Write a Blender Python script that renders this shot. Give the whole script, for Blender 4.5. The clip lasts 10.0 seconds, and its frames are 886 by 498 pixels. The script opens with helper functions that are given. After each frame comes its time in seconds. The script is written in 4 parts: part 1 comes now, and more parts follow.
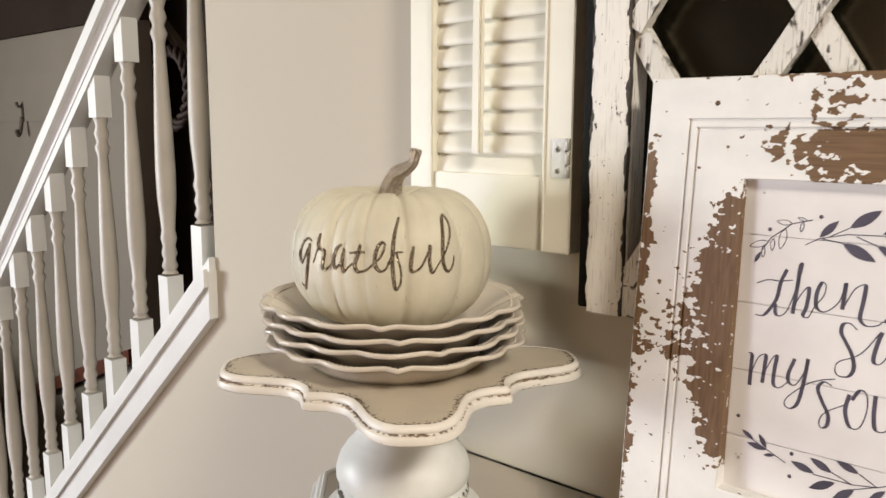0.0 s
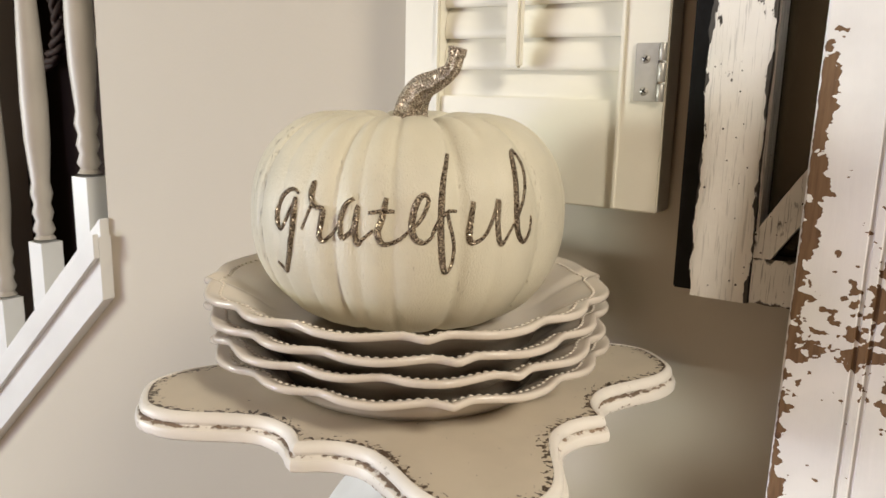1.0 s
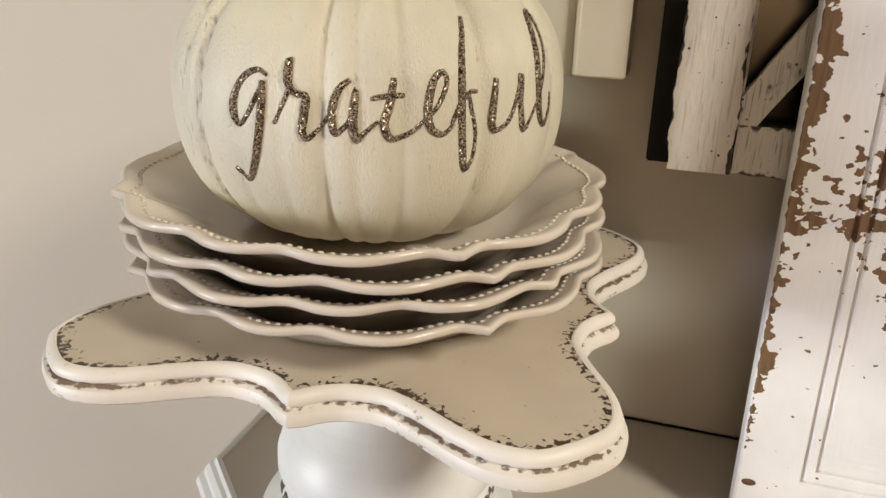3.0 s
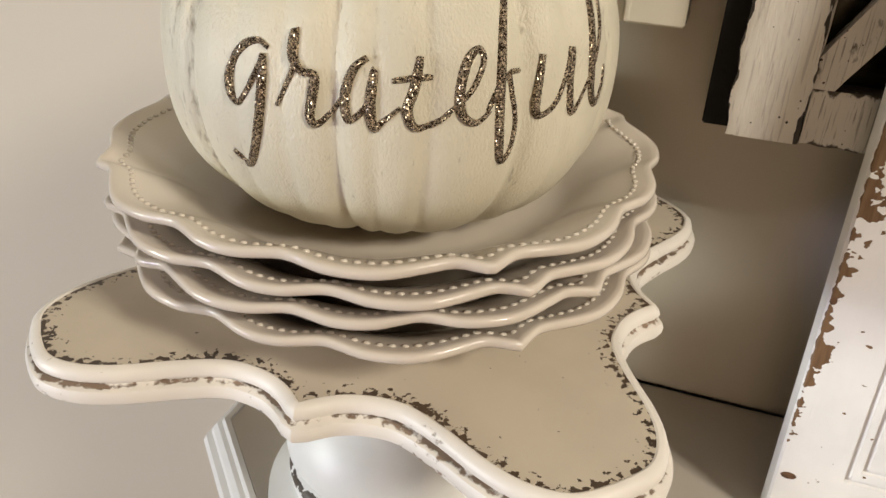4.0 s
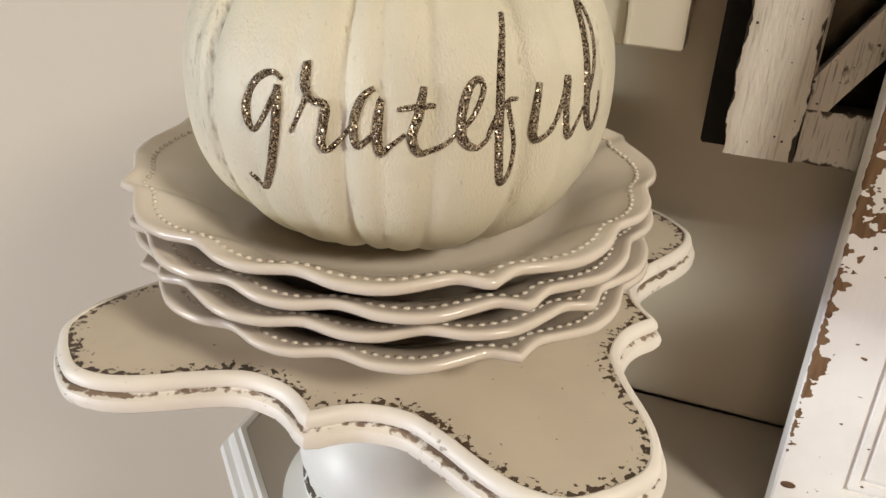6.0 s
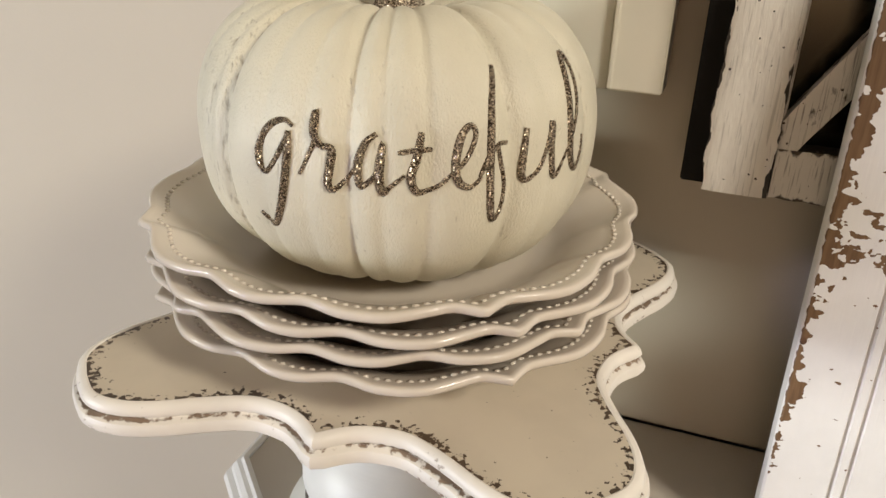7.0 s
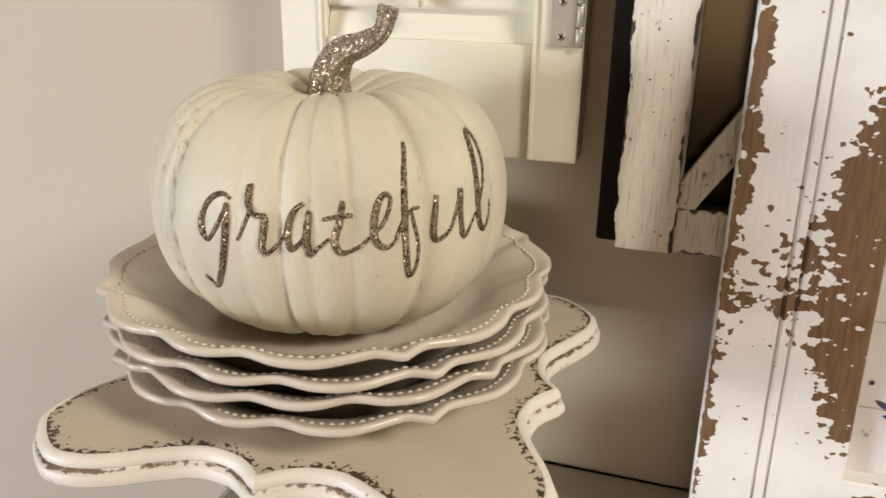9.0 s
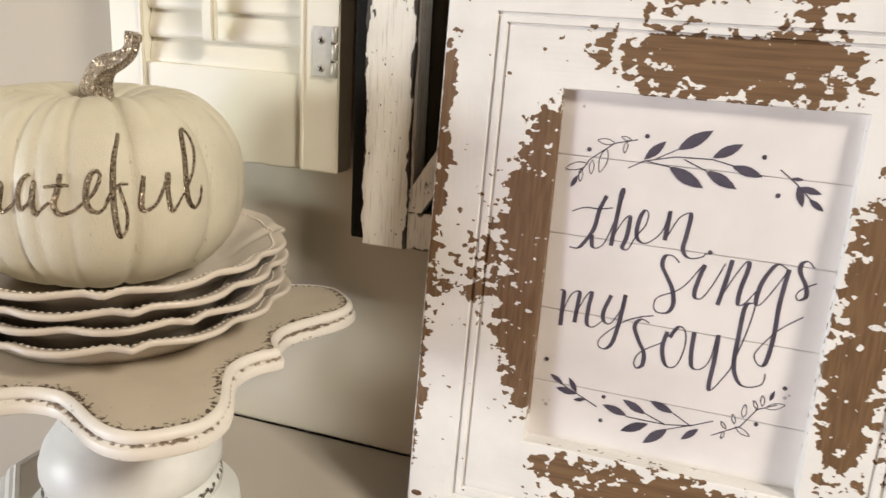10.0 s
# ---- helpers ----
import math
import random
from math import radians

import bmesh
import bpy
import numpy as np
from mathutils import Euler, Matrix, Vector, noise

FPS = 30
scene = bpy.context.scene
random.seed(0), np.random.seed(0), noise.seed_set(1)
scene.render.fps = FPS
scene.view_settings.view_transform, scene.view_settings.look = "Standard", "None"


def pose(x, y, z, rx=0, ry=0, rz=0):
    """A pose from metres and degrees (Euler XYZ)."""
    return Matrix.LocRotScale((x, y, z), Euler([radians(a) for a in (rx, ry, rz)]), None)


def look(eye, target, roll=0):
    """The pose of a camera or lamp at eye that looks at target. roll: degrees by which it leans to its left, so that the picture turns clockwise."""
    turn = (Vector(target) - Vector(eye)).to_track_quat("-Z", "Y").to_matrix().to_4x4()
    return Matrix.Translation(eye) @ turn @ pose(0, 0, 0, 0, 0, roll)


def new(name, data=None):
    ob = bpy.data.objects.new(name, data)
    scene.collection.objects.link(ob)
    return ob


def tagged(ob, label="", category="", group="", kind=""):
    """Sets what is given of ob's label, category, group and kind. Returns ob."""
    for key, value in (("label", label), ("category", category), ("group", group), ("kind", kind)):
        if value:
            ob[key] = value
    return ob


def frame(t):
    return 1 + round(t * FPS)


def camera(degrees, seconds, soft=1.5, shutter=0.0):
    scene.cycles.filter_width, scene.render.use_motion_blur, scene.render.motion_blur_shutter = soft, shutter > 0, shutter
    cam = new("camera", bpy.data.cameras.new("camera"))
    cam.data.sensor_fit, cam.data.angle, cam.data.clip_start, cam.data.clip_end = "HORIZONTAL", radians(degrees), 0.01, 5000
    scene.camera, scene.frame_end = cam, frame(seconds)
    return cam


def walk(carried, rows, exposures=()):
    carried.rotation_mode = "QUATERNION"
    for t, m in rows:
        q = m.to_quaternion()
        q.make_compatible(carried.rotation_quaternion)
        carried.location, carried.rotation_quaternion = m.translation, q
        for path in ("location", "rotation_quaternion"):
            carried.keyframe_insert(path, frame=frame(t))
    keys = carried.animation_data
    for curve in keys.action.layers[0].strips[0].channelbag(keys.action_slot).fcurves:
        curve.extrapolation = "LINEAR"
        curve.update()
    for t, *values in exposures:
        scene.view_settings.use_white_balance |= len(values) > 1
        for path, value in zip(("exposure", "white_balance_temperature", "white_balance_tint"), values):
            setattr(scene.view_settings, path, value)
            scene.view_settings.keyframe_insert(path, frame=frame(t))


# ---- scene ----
cam = camera(58.8, 10.0, soft=1.5, shutter=0.15)
# the long wall is the plane y = 0, x runs to the right along it, z = 0 is the floor
METRES, EYE, TURN = 0.85, 1.2, 41.07
ROWS = [
    (0.0, 0.0, 0.0, 0.0, 0.04, -8.74, -0.24),
    (0.5, -0.0455, 0.1838, -0.0288, -1.88, -11.31, -0.88),
    (1.0, -0.1173, 0.3175, -0.0492, -7.85, -11.77, -1.23),
    (1.5, -0.1875, 0.3669, -0.0515, -18.55, -11.86, -1.53),
    (2.0, -0.1989, 0.3763, -0.0549, -22.81, -13.16, -1.19),
    (2.5, -0.2076, 0.3997, -0.0761, -23.42, -16.95, -0.8),
    (3.0, -0.211, 0.4429, -0.0567, -22.96, -21.44, -1.48),
    (4.5, -0.1815, 0.5189, -0.0342, -20.29, -30.13, -2.59),
    (5.0, -0.1801, 0.5135, -0.0337, -20.06, -30.09, -2.36),
    (5.5, -0.1831, 0.5086, -0.033, -19.9, -29.52, -2.18),
    (6.0, -0.1901, 0.4915, -0.0232, -19.95, -27.99, -1.88),
    (7.5, -0.2039, 0.4581, -0.0098, -20.6, -24.66, -1.85),
    (8.0, -0.2042, 0.4487, -0.0076, -20.52, -24.07, -2.04),
    (8.5, -0.2034, 0.4325, 0.0047, -21.11, -22.5, -1.76),
    (9.0, -0.1933, 0.4062, 0.0022, -22.9, -20.04, -0.8),
    (9.5, -0.1302, 0.307, 0.0054, -24.57, -17.67, -1.8),
    (10.0, -0.0486, 0.1969, 0.0018, -22.25, -16.34, -3.39),
]
START = pose(0, -0.725, EYE, 0, 0, TURN)
walk(cam, [(t, START @ pose(METRES * x, METRES * y, METRES * z, 90 + pitch, roll, yaw)) for t, x, y, z, yaw, pitch, roll in ROWS])

# ---- light ----
world = bpy.data.worlds.new("world")
scene.world = world
world.use_nodes = True
wn = world.node_tree.nodes
sky = wn.new("ShaderNodeTexSky")
sky.sky_type, sky.sun_disc = "NISHITA", False
sky.sun_elevation, sky.sun_rotation = radians(40), radians(120)
world.node_tree.links.new(sky.outputs[0], wn["Background"].inputs[0])
wn["Background"].inputs[1].default_value = 0.05


def area_lamp(name, x, y, z, wide, high, watts, color, target):
    lamp = bpy.data.lights.new(name, "AREA")
    lamp.shape, lamp.size, lamp.size_y, lamp.energy, lamp.color = "RECTANGLE", wide, high, watts, color
    ob = new(name, lamp)
    ob.matrix_world = look((x, y, z), target)
    return ob


area_lamp("daylight_west", -4.9, -3.42, 1.15, 1.3, 0.9, 212, (0.94, 1.0, 0.93), (-0.54, -0.18, 1.05))
# unseen upper-right source inferred from cast shadows; its window is assumed
area_lamp("unseen_east_high", 2.12, -1.45, 3.0, 0.6, 0.6, 100, (1.0, 0.915, 0.79), (-0.5, -0.1, 1.0))
# added warm fill behind the camera, standing in for the room's bounce
area_lamp("warm_fill_south", -0.2, -3.42, 1.3, 0.9, 1.0, 9, (1.0, 0.66, 0.43), (-0.4, 0, 1.0))
area_lamp("daylight_low", -3.65, -3.42, 0.55, 0.8, 0.9, 62, (0.72, 0.70, 1.0), (-1.1, 0, 0.8))
scene.view_settings.exposure = 0.0

# ---- materials ----


def mat(name, base, rough=0.5, metal=0.0, vary=0.12, scale=18.0, bump=0.15, fine=220.0, tone=None, depth=0.002):
    """A surface with broad stains, fine grain and a little relief."""
    m = bpy.data.materials.new(name)
    m.use_nodes = True
    n, l = m.node_tree.nodes, m.node_tree.links
    b = n["Principled BSDF"]
    b.inputs["Roughness"].default_value, b.inputs["Metallic"].default_value = rough, metal
    co = n.new("ShaderNodeTexCoord")
    broad, grain = n.new("ShaderNodeTexNoise"), n.new("ShaderNodeTexNoise")
    broad.inputs["Scale"].default_value, broad.inputs["Detail"].default_value = scale, 5
    grain.inputs["Scale"].default_value, grain.inputs["Detail"].default_value = fine, 3
    for t in (broad, grain):
        l.new(co.outputs["Object"], t.inputs["Vector"])
    mix = n.new("ShaderNodeMix")
    mix.data_type = "RGBA"
    dark = tone or tuple(c * (1 - 2 * vary) for c in base)
    mix.inputs["A"].default_value, mix.inputs["B"].default_value = (*dark, 1), (*base, 1)
    ramp = n.new("ShaderNodeMapRange")
    ramp.inputs["From Min"].default_value, ramp.inputs["From Max"].default_value = 0.3, 0.6
    l.new(broad.outputs[0], ramp.inputs["Value"])
    l.new(ramp.outputs[0], mix.inputs["Factor"])
    l.new(mix.outputs["Result"], b.inputs["Base Color"])
    if bump:
        bp = n.new("ShaderNodeBump")
        bp.inputs["Strength"].default_value, bp.inputs["Distance"].default_value = bump, depth
        add = n.new("ShaderNodeMath")
        l.new(grain.outputs[0], add.inputs[0])
        l.new(broad.outputs[0], add.inputs[1])
        l.new(add.outputs[0], bp.inputs["Height"])
        l.new(bp.outputs[0], b.inputs["Normal"])
    m["mix"] = mix.name
    return m


def chipped(name, paint, wood, scale=140.0, stretch=(1, 1, 1), rough=0.5, level=0.5, wood2=None, soft=0.015, grain=(1, 1, 30), gain=1.0, relief=0.25, cracks=0.0, detail=6.0, bumpy=0.5, vary=0.05, blotch=25.0):
    """Paint flaked off down to the wood where the mesh's wear value is high."""
    m = mat(name, paint, rough, vary=vary, scale=blotch, bump=0.0)
    n, l = m.node_tree.nodes, m.node_tree.links
    b = n["Principled BSDF"]
    co = n.new("ShaderNodeTexCoord")
    mp = n.new("ShaderNodeMapping")
    mp.inputs["Scale"].default_value = stretch
    l.new(co.outputs["Object"], mp.inputs["Vector"])
    chips = n.new("ShaderNodeTexNoise")
    chips.inputs["Scale"].default_value, chips.inputs["Detail"].default_value, chips.inputs["Roughness"].default_value = scale, detail, 0.55
    l.new(mp.outputs[0], chips.inputs["Vector"])
    wear = n.new("ShaderNodeAttribute")
    wear.attribute_name = "wear"
    wide = n.new("ShaderNodeMath")
    wide.operation = "MULTIPLY_ADD"
    wide.inputs[1].default_value, wide.inputs[2].default_value = gain, 0.5 - 0.5 * gain
    l.new(chips.outputs[0], wide.inputs[0])
    add = n.new("ShaderNodeMath")
    l.new(wide.outputs[0], add.inputs[0])
    l.new(wear.outputs["Fac"], add.inputs[1])
    mask = n.new("ShaderNodeMapRange")
    mask.inputs["From Min"].default_value, mask.inputs["From Max"].default_value = level + 0.5 - soft, level + 0.5 + soft
    l.new(add.outputs[0], mask.inputs["Value"])
    gm = n.new("ShaderNodeMapping")
    gm.inputs["Scale"].default_value = grain
    l.new(co.outputs["Object"], gm.inputs["Vector"])
    wn_ = n.new("ShaderNodeTexNoise")
    wn_.inputs["Scale"].default_value, wn_.inputs["Detail"].default_value = 12, 6
    l.new(gm.outputs[0], wn_.inputs["Vector"])
    wmix = n.new("ShaderNodeMix")
    wmix.data_type = "RGBA"
    wmix.inputs["A"].default_value, wmix.inputs["B"].default_value = (*(wood2 or tuple(c * 0.55 for c in wood)), 1), (*wood, 1)
    wr = n.new("ShaderNodeMapRange")
    wr.inputs["From Min"].default_value, wr.inputs["From Max"].default_value = 0.35, 0.62
    l.new(wn_.outputs[0], wr.inputs["Value"])
    l.new(wr.outputs[0], wmix.inputs["Factor"])
    mix = n.new("ShaderNodeMix")
    mix.data_type = "RGBA"
    l.new(mask.outputs[0], mix.inputs["Factor"])
    l.new(n[m["mix"]].outputs["Result"], mix.inputs["A"])
    l.new(wmix.outputs["Result"], mix.inputs["B"])
    l.new(mix.outputs["Result"], b.inputs["Base Color"])
    bp = n.new("ShaderNodeBump")
    bp.invert = True
    bp.inputs["Strength"].default_value, bp.inputs["Distance"].default_value = bumpy, 0.0012
    hh = n.new("ShaderNodeMath")
    hh.operation = "MULTIPLY_ADD"
    hh.inputs[1].default_value = relief
    l.new(wn_.outputs[0], hh.inputs[0])
    l.new(mask.outputs[0], hh.inputs[2])
    l.new(hh.outputs[0], bp.inputs["Height"])
    l.new(bp.outputs[0], b.inputs["Normal"])
    if cracks:
        # fine upright cracks, and pinholes
        cm, cn, sp, spn = n.new("ShaderNodeMapping"), n.new("ShaderNodeTexNoise"), n.new("ShaderNodeTexVoronoi"), n.new("ShaderNodeMath")
        cm.inputs["Scale"].default_value = (1, 1, 0.05)
        l.new(co.outputs["Object"], cm.inputs["Vector"])
        l.new(cm.outputs[0], cn.inputs["Vector"])
        cn.inputs["Scale"].default_value, cn.inputs["Detail"].default_value, cn.inputs["Distortion"].default_value = 800, 4, 0.6
        line = n.new("ShaderNodeMapRange")
        line.inputs["From Min"].default_value, line.inputs["From Max"].default_value = 0.57, 0.66
        l.new(cn.outputs[0], line.inputs["Value"])
        sp.inputs["Scale"].default_value = 230
        l.new(co.outputs["Object"], sp.inputs["Vector"])
        sep = n.new("ShaderNodeSeparateColor")
        l.new(sp.outputs["Color"], sep.inputs[0])
        spn.operation = "MULTIPLY_ADD"
        spn.inputs[1].default_value, spn.inputs[2].default_value = 0.55, 0.0
        l.new(sep.outputs[0], spn.inputs[0])
        lim = n.new("ShaderNodeMath")
        lim.operation = "SUBTRACT"
        l.new(spn.outputs[0], lim.inputs[0])
        lim.inputs[1].default_value = 0.36
        hole = n.new("ShaderNodeMath")
        hole.operation = "LESS_THAN"
        l.new(sp.outputs["Distance"], hole.inputs[0])
        l.new(lim.outputs[0], hole.inputs[1])
        both = n.new("ShaderNodeMath")
        both.operation = "MULTIPLY_ADD"
        both.inputs[1].default_value = cracks
        l.new(line.outputs[0], both.inputs[0])
        l.new(hole.outputs[0], both.inputs[2])
        both.use_clamp = True
        dk = n.new("ShaderNodeMix")
        dk.data_type = "RGBA"
        dk.inputs["B"].default_value = (*tuple(c * 0.8 for c in wood), 1)
        l.new(both.outputs[0], dk.inputs["Factor"])
        l.new(mix.outputs["Result"], dk.inputs["A"])
        l.new(dk.outputs["Result"], b.inputs["Base Color"])
    return m


WALL = mat("wall_paint", (0.53, 0.477, 0.387), 0.75, vary=0.02, scale=2.5, bump=0.08, fine=260)
# for unseen walls only: dark and warm to cut and tint bounced light
DULL = mat("low_bounce_taupe", (0.14, 0.095, 0.062), 0.8, vary=0.05, scale=2.5, bump=0.05)
WHITE = mat("white_trim_paint", (0.72, 0.715, 0.69), 0.38, vary=0.04, scale=9, bump=0.05)
# spindles greyed for the shade they stand in; their blocks keep the white
SPINDLE = mat("shaded_spindle_paint", (0.50, 0.46, 0.40), 0.45, vary=0.06, scale=12, bump=0.1)
CREAM = mat("cream_shutter_paint", (0.78, 0.75, 0.64), 0.45, vary=0.03, scale=14, bump=0.08)
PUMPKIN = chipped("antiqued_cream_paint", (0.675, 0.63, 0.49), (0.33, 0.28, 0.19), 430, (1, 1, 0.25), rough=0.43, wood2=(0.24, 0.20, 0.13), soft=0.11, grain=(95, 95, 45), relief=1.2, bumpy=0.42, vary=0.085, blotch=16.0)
GLAZE = mat("cream_glaze", (0.64, 0.575, 0.49), 0.17, vary=0.02, scale=10, bump=0.0)
GLAZE.node_tree.nodes["Principled BSDF"].inputs["Specular IOR Level"].default_value = 0.4
STANDTOP = chipped("distressed_cream_top", (0.60, 0.53, 0.42), (0.085, 0.055, 0.033), 330, rough=0.30, gain=2.0)
STANDEDGE = chipped("distressed_cream_edge", (0.80, 0.755, 0.68), (0.30, 0.215, 0.15), 210, (1, 1, 1.6), rough=0.45, gain=1.5, soft=0.07)
PEDESTAL = chipped("distressed_white_turning", (0.78, 0.79, 0.76), (0.10, 0.08, 0.06), 150, rough=0.42)
SIGNFRAME = chipped("flaking_white_on_pine", (0.80, 0.79, 0.77), (0.18, 0.104, 0.05), 135, (0.85, 1, 1.15), rough=0.55, wood2=(0.125, 0.068, 0.031), soft=0.012, grain=(34, 34, 1.6), gain=2.0, relief=0.5, detail=2.2)
SIGNFRAME_ACROSS = chipped("flaking_white_on_pine_across", (0.80, 0.79, 0.77), (0.18, 0.104, 0.05), 135, (0.85, 1, 1.15), rough=0.55, wood2=(0.125, 0.068, 0.031), soft=0.012, grain=(1.6, 34, 34), gain=2.0, relief=0.5, detail=2.2)
LATTICE = chipped("crackled_white_on_black_wood", (0.81, 0.78, 0.72), (0.07, 0.06, 0.05), 110, (1, 1, 0.4), rough=0.7, soft=0.015, gain=1.6, relief=0.9, cracks=0.25, grain=(40, 40, 9))
STRUT = chipped("weathered_grey_white_wood", (0.72, 0.69, 0.63), (0.11, 0.09, 0.07), 120, (1, 1, 0.5), rough=0.8, soft=0.06, gain=1.6, relief=0.9, cracks=0.6, grain=(30, 30, 8))
BLACKWOOD = mat("blackened_wood", (0.008, 0.007, 0.006), 0.7, vary=0.2, scale=40, bump=0.4)
PANEL = mat("whitewashed_board", (0.77, 0.74, 0.73), 0.6, vary=0.05, scale=16, bump=0.05)
INK = mat("dark_plum_ink", (0.075, 0.065, 0.095), 0.6, vary=0.2, scale=60, bump=0.0)
PALEJOINT = mat("pale_joint", (0.62, 0.585, 0.575), 0.7, vary=0.1, scale=50, bump=0.0)
# tabletop tone includes the shadow lying on it; the lit edge is plain white
CONSOLE = mat("shaded_console_paint", (0.50, 0.455, 0.39), 0.4, vary=0.04, scale=8, bump=0.06)
STEEL = mat("zinc_hinge", (0.47, 0.45, 0.40), 0.42, metal=0.4, vary=0.1, scale=60)
HOOKMETAL = mat("dull_hook_metal", (0.10, 0.085, 0.07), 0.5, metal=0.4, vary=0.1, scale=60)
# the unlit stairwell's shade is put into this colour; upper hall wall shares it
DARKROOM = mat("shade_dark_brown", (0.030, 0.018, 0.013), 0.8, vary=0.15, scale=4)
GREYWALL = mat("grey_hall_wall", (0.22, 0.185, 0.15), 0.7, vary=0.04, scale=3)
WOOD = mat("dark_red_stained_wood", (0.11, 0.035, 0.022), 0.4, vary=0.25, scale=20)
FLOORWOOD = mat("oak_floor", (0.18, 0.10, 0.055), 0.4, vary=0.2, scale=5)
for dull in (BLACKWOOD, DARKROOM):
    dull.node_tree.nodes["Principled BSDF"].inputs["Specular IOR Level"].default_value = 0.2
KNOT = mat("pine_knot", (0.13, 0.065, 0.03), 0.6, vary=0.3, scale=300)
# unseen ceiling: darkened and browned so that it bounces less, warmer light
CEIL = mat("ceiling_paint", (0.36, 0.30, 0.225), 0.85, vary=0.02, scale=3)
BROWN = mat("brown_wicker", (0.055, 0.030, 0.021), 0.7, vary=0.3, scale=70)


def glitter(name, low, high, a, b, size, metal):
    """Tiny flakes, each tilted its own way."""
    m = mat(name, high, 0.28, metal=metal, vary=0.3, bump=0.0)
    n, l = m.node_tree.nodes, m.node_tree.links
    co, flakes, geo = n.new("ShaderNodeTexCoord"), n.new("ShaderNodeTexVoronoi"), n.new("ShaderNodeNewGeometry")
    flakes.inputs["Scale"].default_value = size
    l.new(co.outputs["Object"], flakes.inputs["Vector"])
    sub, add, nrm, ramp = n.new("ShaderNodeVectorMath"), n.new("ShaderNodeVectorMath"), n.new("ShaderNodeVectorMath"), n.new("ShaderNodeValToRGB")
    sub.operation, nrm.operation, add.operation = "SUBTRACT", "NORMALIZE", "MULTIPLY_ADD"
    sub.inputs[1].default_value, add.inputs[1].default_value = (0.5, 0.5, 0.5), (1.5, 1.5, 1.5)
    l.new(flakes.outputs["Color"], sub.inputs[0])
    l.new(sub.outputs[0], add.inputs[0])
    l.new(geo.outputs["Normal"], add.inputs[2])
    l.new(add.outputs[0], nrm.inputs[0])
    l.new(nrm.outputs[0], n["Principled BSDF"].inputs["Normal"])
    ramp.color_ramp.elements[0].color, ramp.color_ramp.elements[1].color = (*low, 1), (*high, 1)
    ramp.color_ramp.elements[0].position, ramp.color_ramp.elements[1].position = a, b
    l.new(flakes.outputs["Color"], ramp.inputs[0])
    l.new(ramp.outputs[0], n["Principled BSDF"].inputs["Base Color"])
    return m


GLITTER = glitter("champagne_glitter", (0.05, 0.032, 0.018), (0.98, 0.82, 0.60), 0.42, 0.90, 2300, 0.8)
STEMGLITTER = glitter("pale_champagne_glitter", (0.17, 0.13, 0.09), (0.95, 0.84, 0.68), 0.34, 0.84, 1800, 0.65)

DARKGLASS = bpy.data.materials.new("dark_old_mirror")
DARKGLASS.use_nodes = True
_b = DARKGLASS.node_tree.nodes["Principled BSDF"]
_b.inputs["Base Color"].default_value = (0.055, 0.048, 0.032, 1)
_b.inputs["Metallic"].default_value, _b.inputs["Roughness"].default_value = 0.85, 0.2

# ---- building blocks ----


def root(name, x, y, z, label, category, group="", kind=""):
    ob = new(name)
    ob.location = (x, y, z)
    ob.empty_display_size = 0.05
    return tagged(ob, label, category, group, kind)


def origin_of(ob):
    v = Vector((0, 0, 0))
    while ob:
        v += ob.location
        ob = ob.parent
    return v


def part(name, bm, material, parent=None, label="", smooth=False, kind=""):
    """Link a bmesh, given in world coordinates, as one mesh object under a thing or part."""
    me = bpy.data.meshes.new(name)
    if parent:
        bmesh.ops.translate(bm, vec=-origin_of(parent), verts=bm.verts)
    bm.normal_update()
    bm.to_mesh(me)
    bm.free()
    me.materials.append(material)
    if smooth:
        me.shade_smooth()
        if smooth is not True:
            me.set_sharp_from_angle(angle=radians(smooth))
    ob = new(name, me)
    ob.parent = parent
    return tagged(ob, label, kind=kind)



def box(x0, x1, y0, y1, z0, z1, bevel=0.0, bm=None):
    bm = bm or bmesh.new()
    m = Matrix.Translation(((x0 + x1) / 2, (y0 + y1) / 2, (z0 + z1) / 2)) @ Matrix.Diagonal((abs(x1 - x0), abs(y1 - y0), abs(z1 - z0), 1))
    r = bmesh.ops.create_cube(bm, size=1, matrix=m)
    if bevel:
        es = list({e for v in r["verts"] for e in v.link_edges})
        bmesh.ops.bevel(bm, geom=es, offset=bevel, segments=2, affect="EDGES")
    return bm


def prism(points, y0, y1, bm=None):
    """Extrude an outline in x, z along y."""
    bm = bm or bmesh.new()
    a = [bm.verts.new((x, y0, z)) for x, z in points]
    b = [bm.verts.new((x, y1, z)) for x, z in points]
    bm.faces.new(a)
    bm.faces.new(b[::-1])
    for i in range(len(a)):
        j = (i + 1) % len(a)
        bm.faces.new((a[j], a[i], b[i], b[j]))
    bmesh.ops.recalc_face_normals(bm, faces=bm.faces)
    return bm


def slab(points, z0, z1):
    """Extrude an outline in x, y along z."""
    bm = bmesh.new()
    a = [bm.verts.new((x, y, z0)) for x, y in points]
    b = [bm.verts.new((x, y, z1)) for x, y in points]
    bm.faces.new(a[::-1])
    bm.faces.new(b)
    for i in range(len(a)):
        j = (i + 1) % len(a)
        bm.faces.new((a[i], a[j], b[j], b[i]))
    bmesh.ops.recalc_face_normals(bm, faces=bm.faces)
    return bm


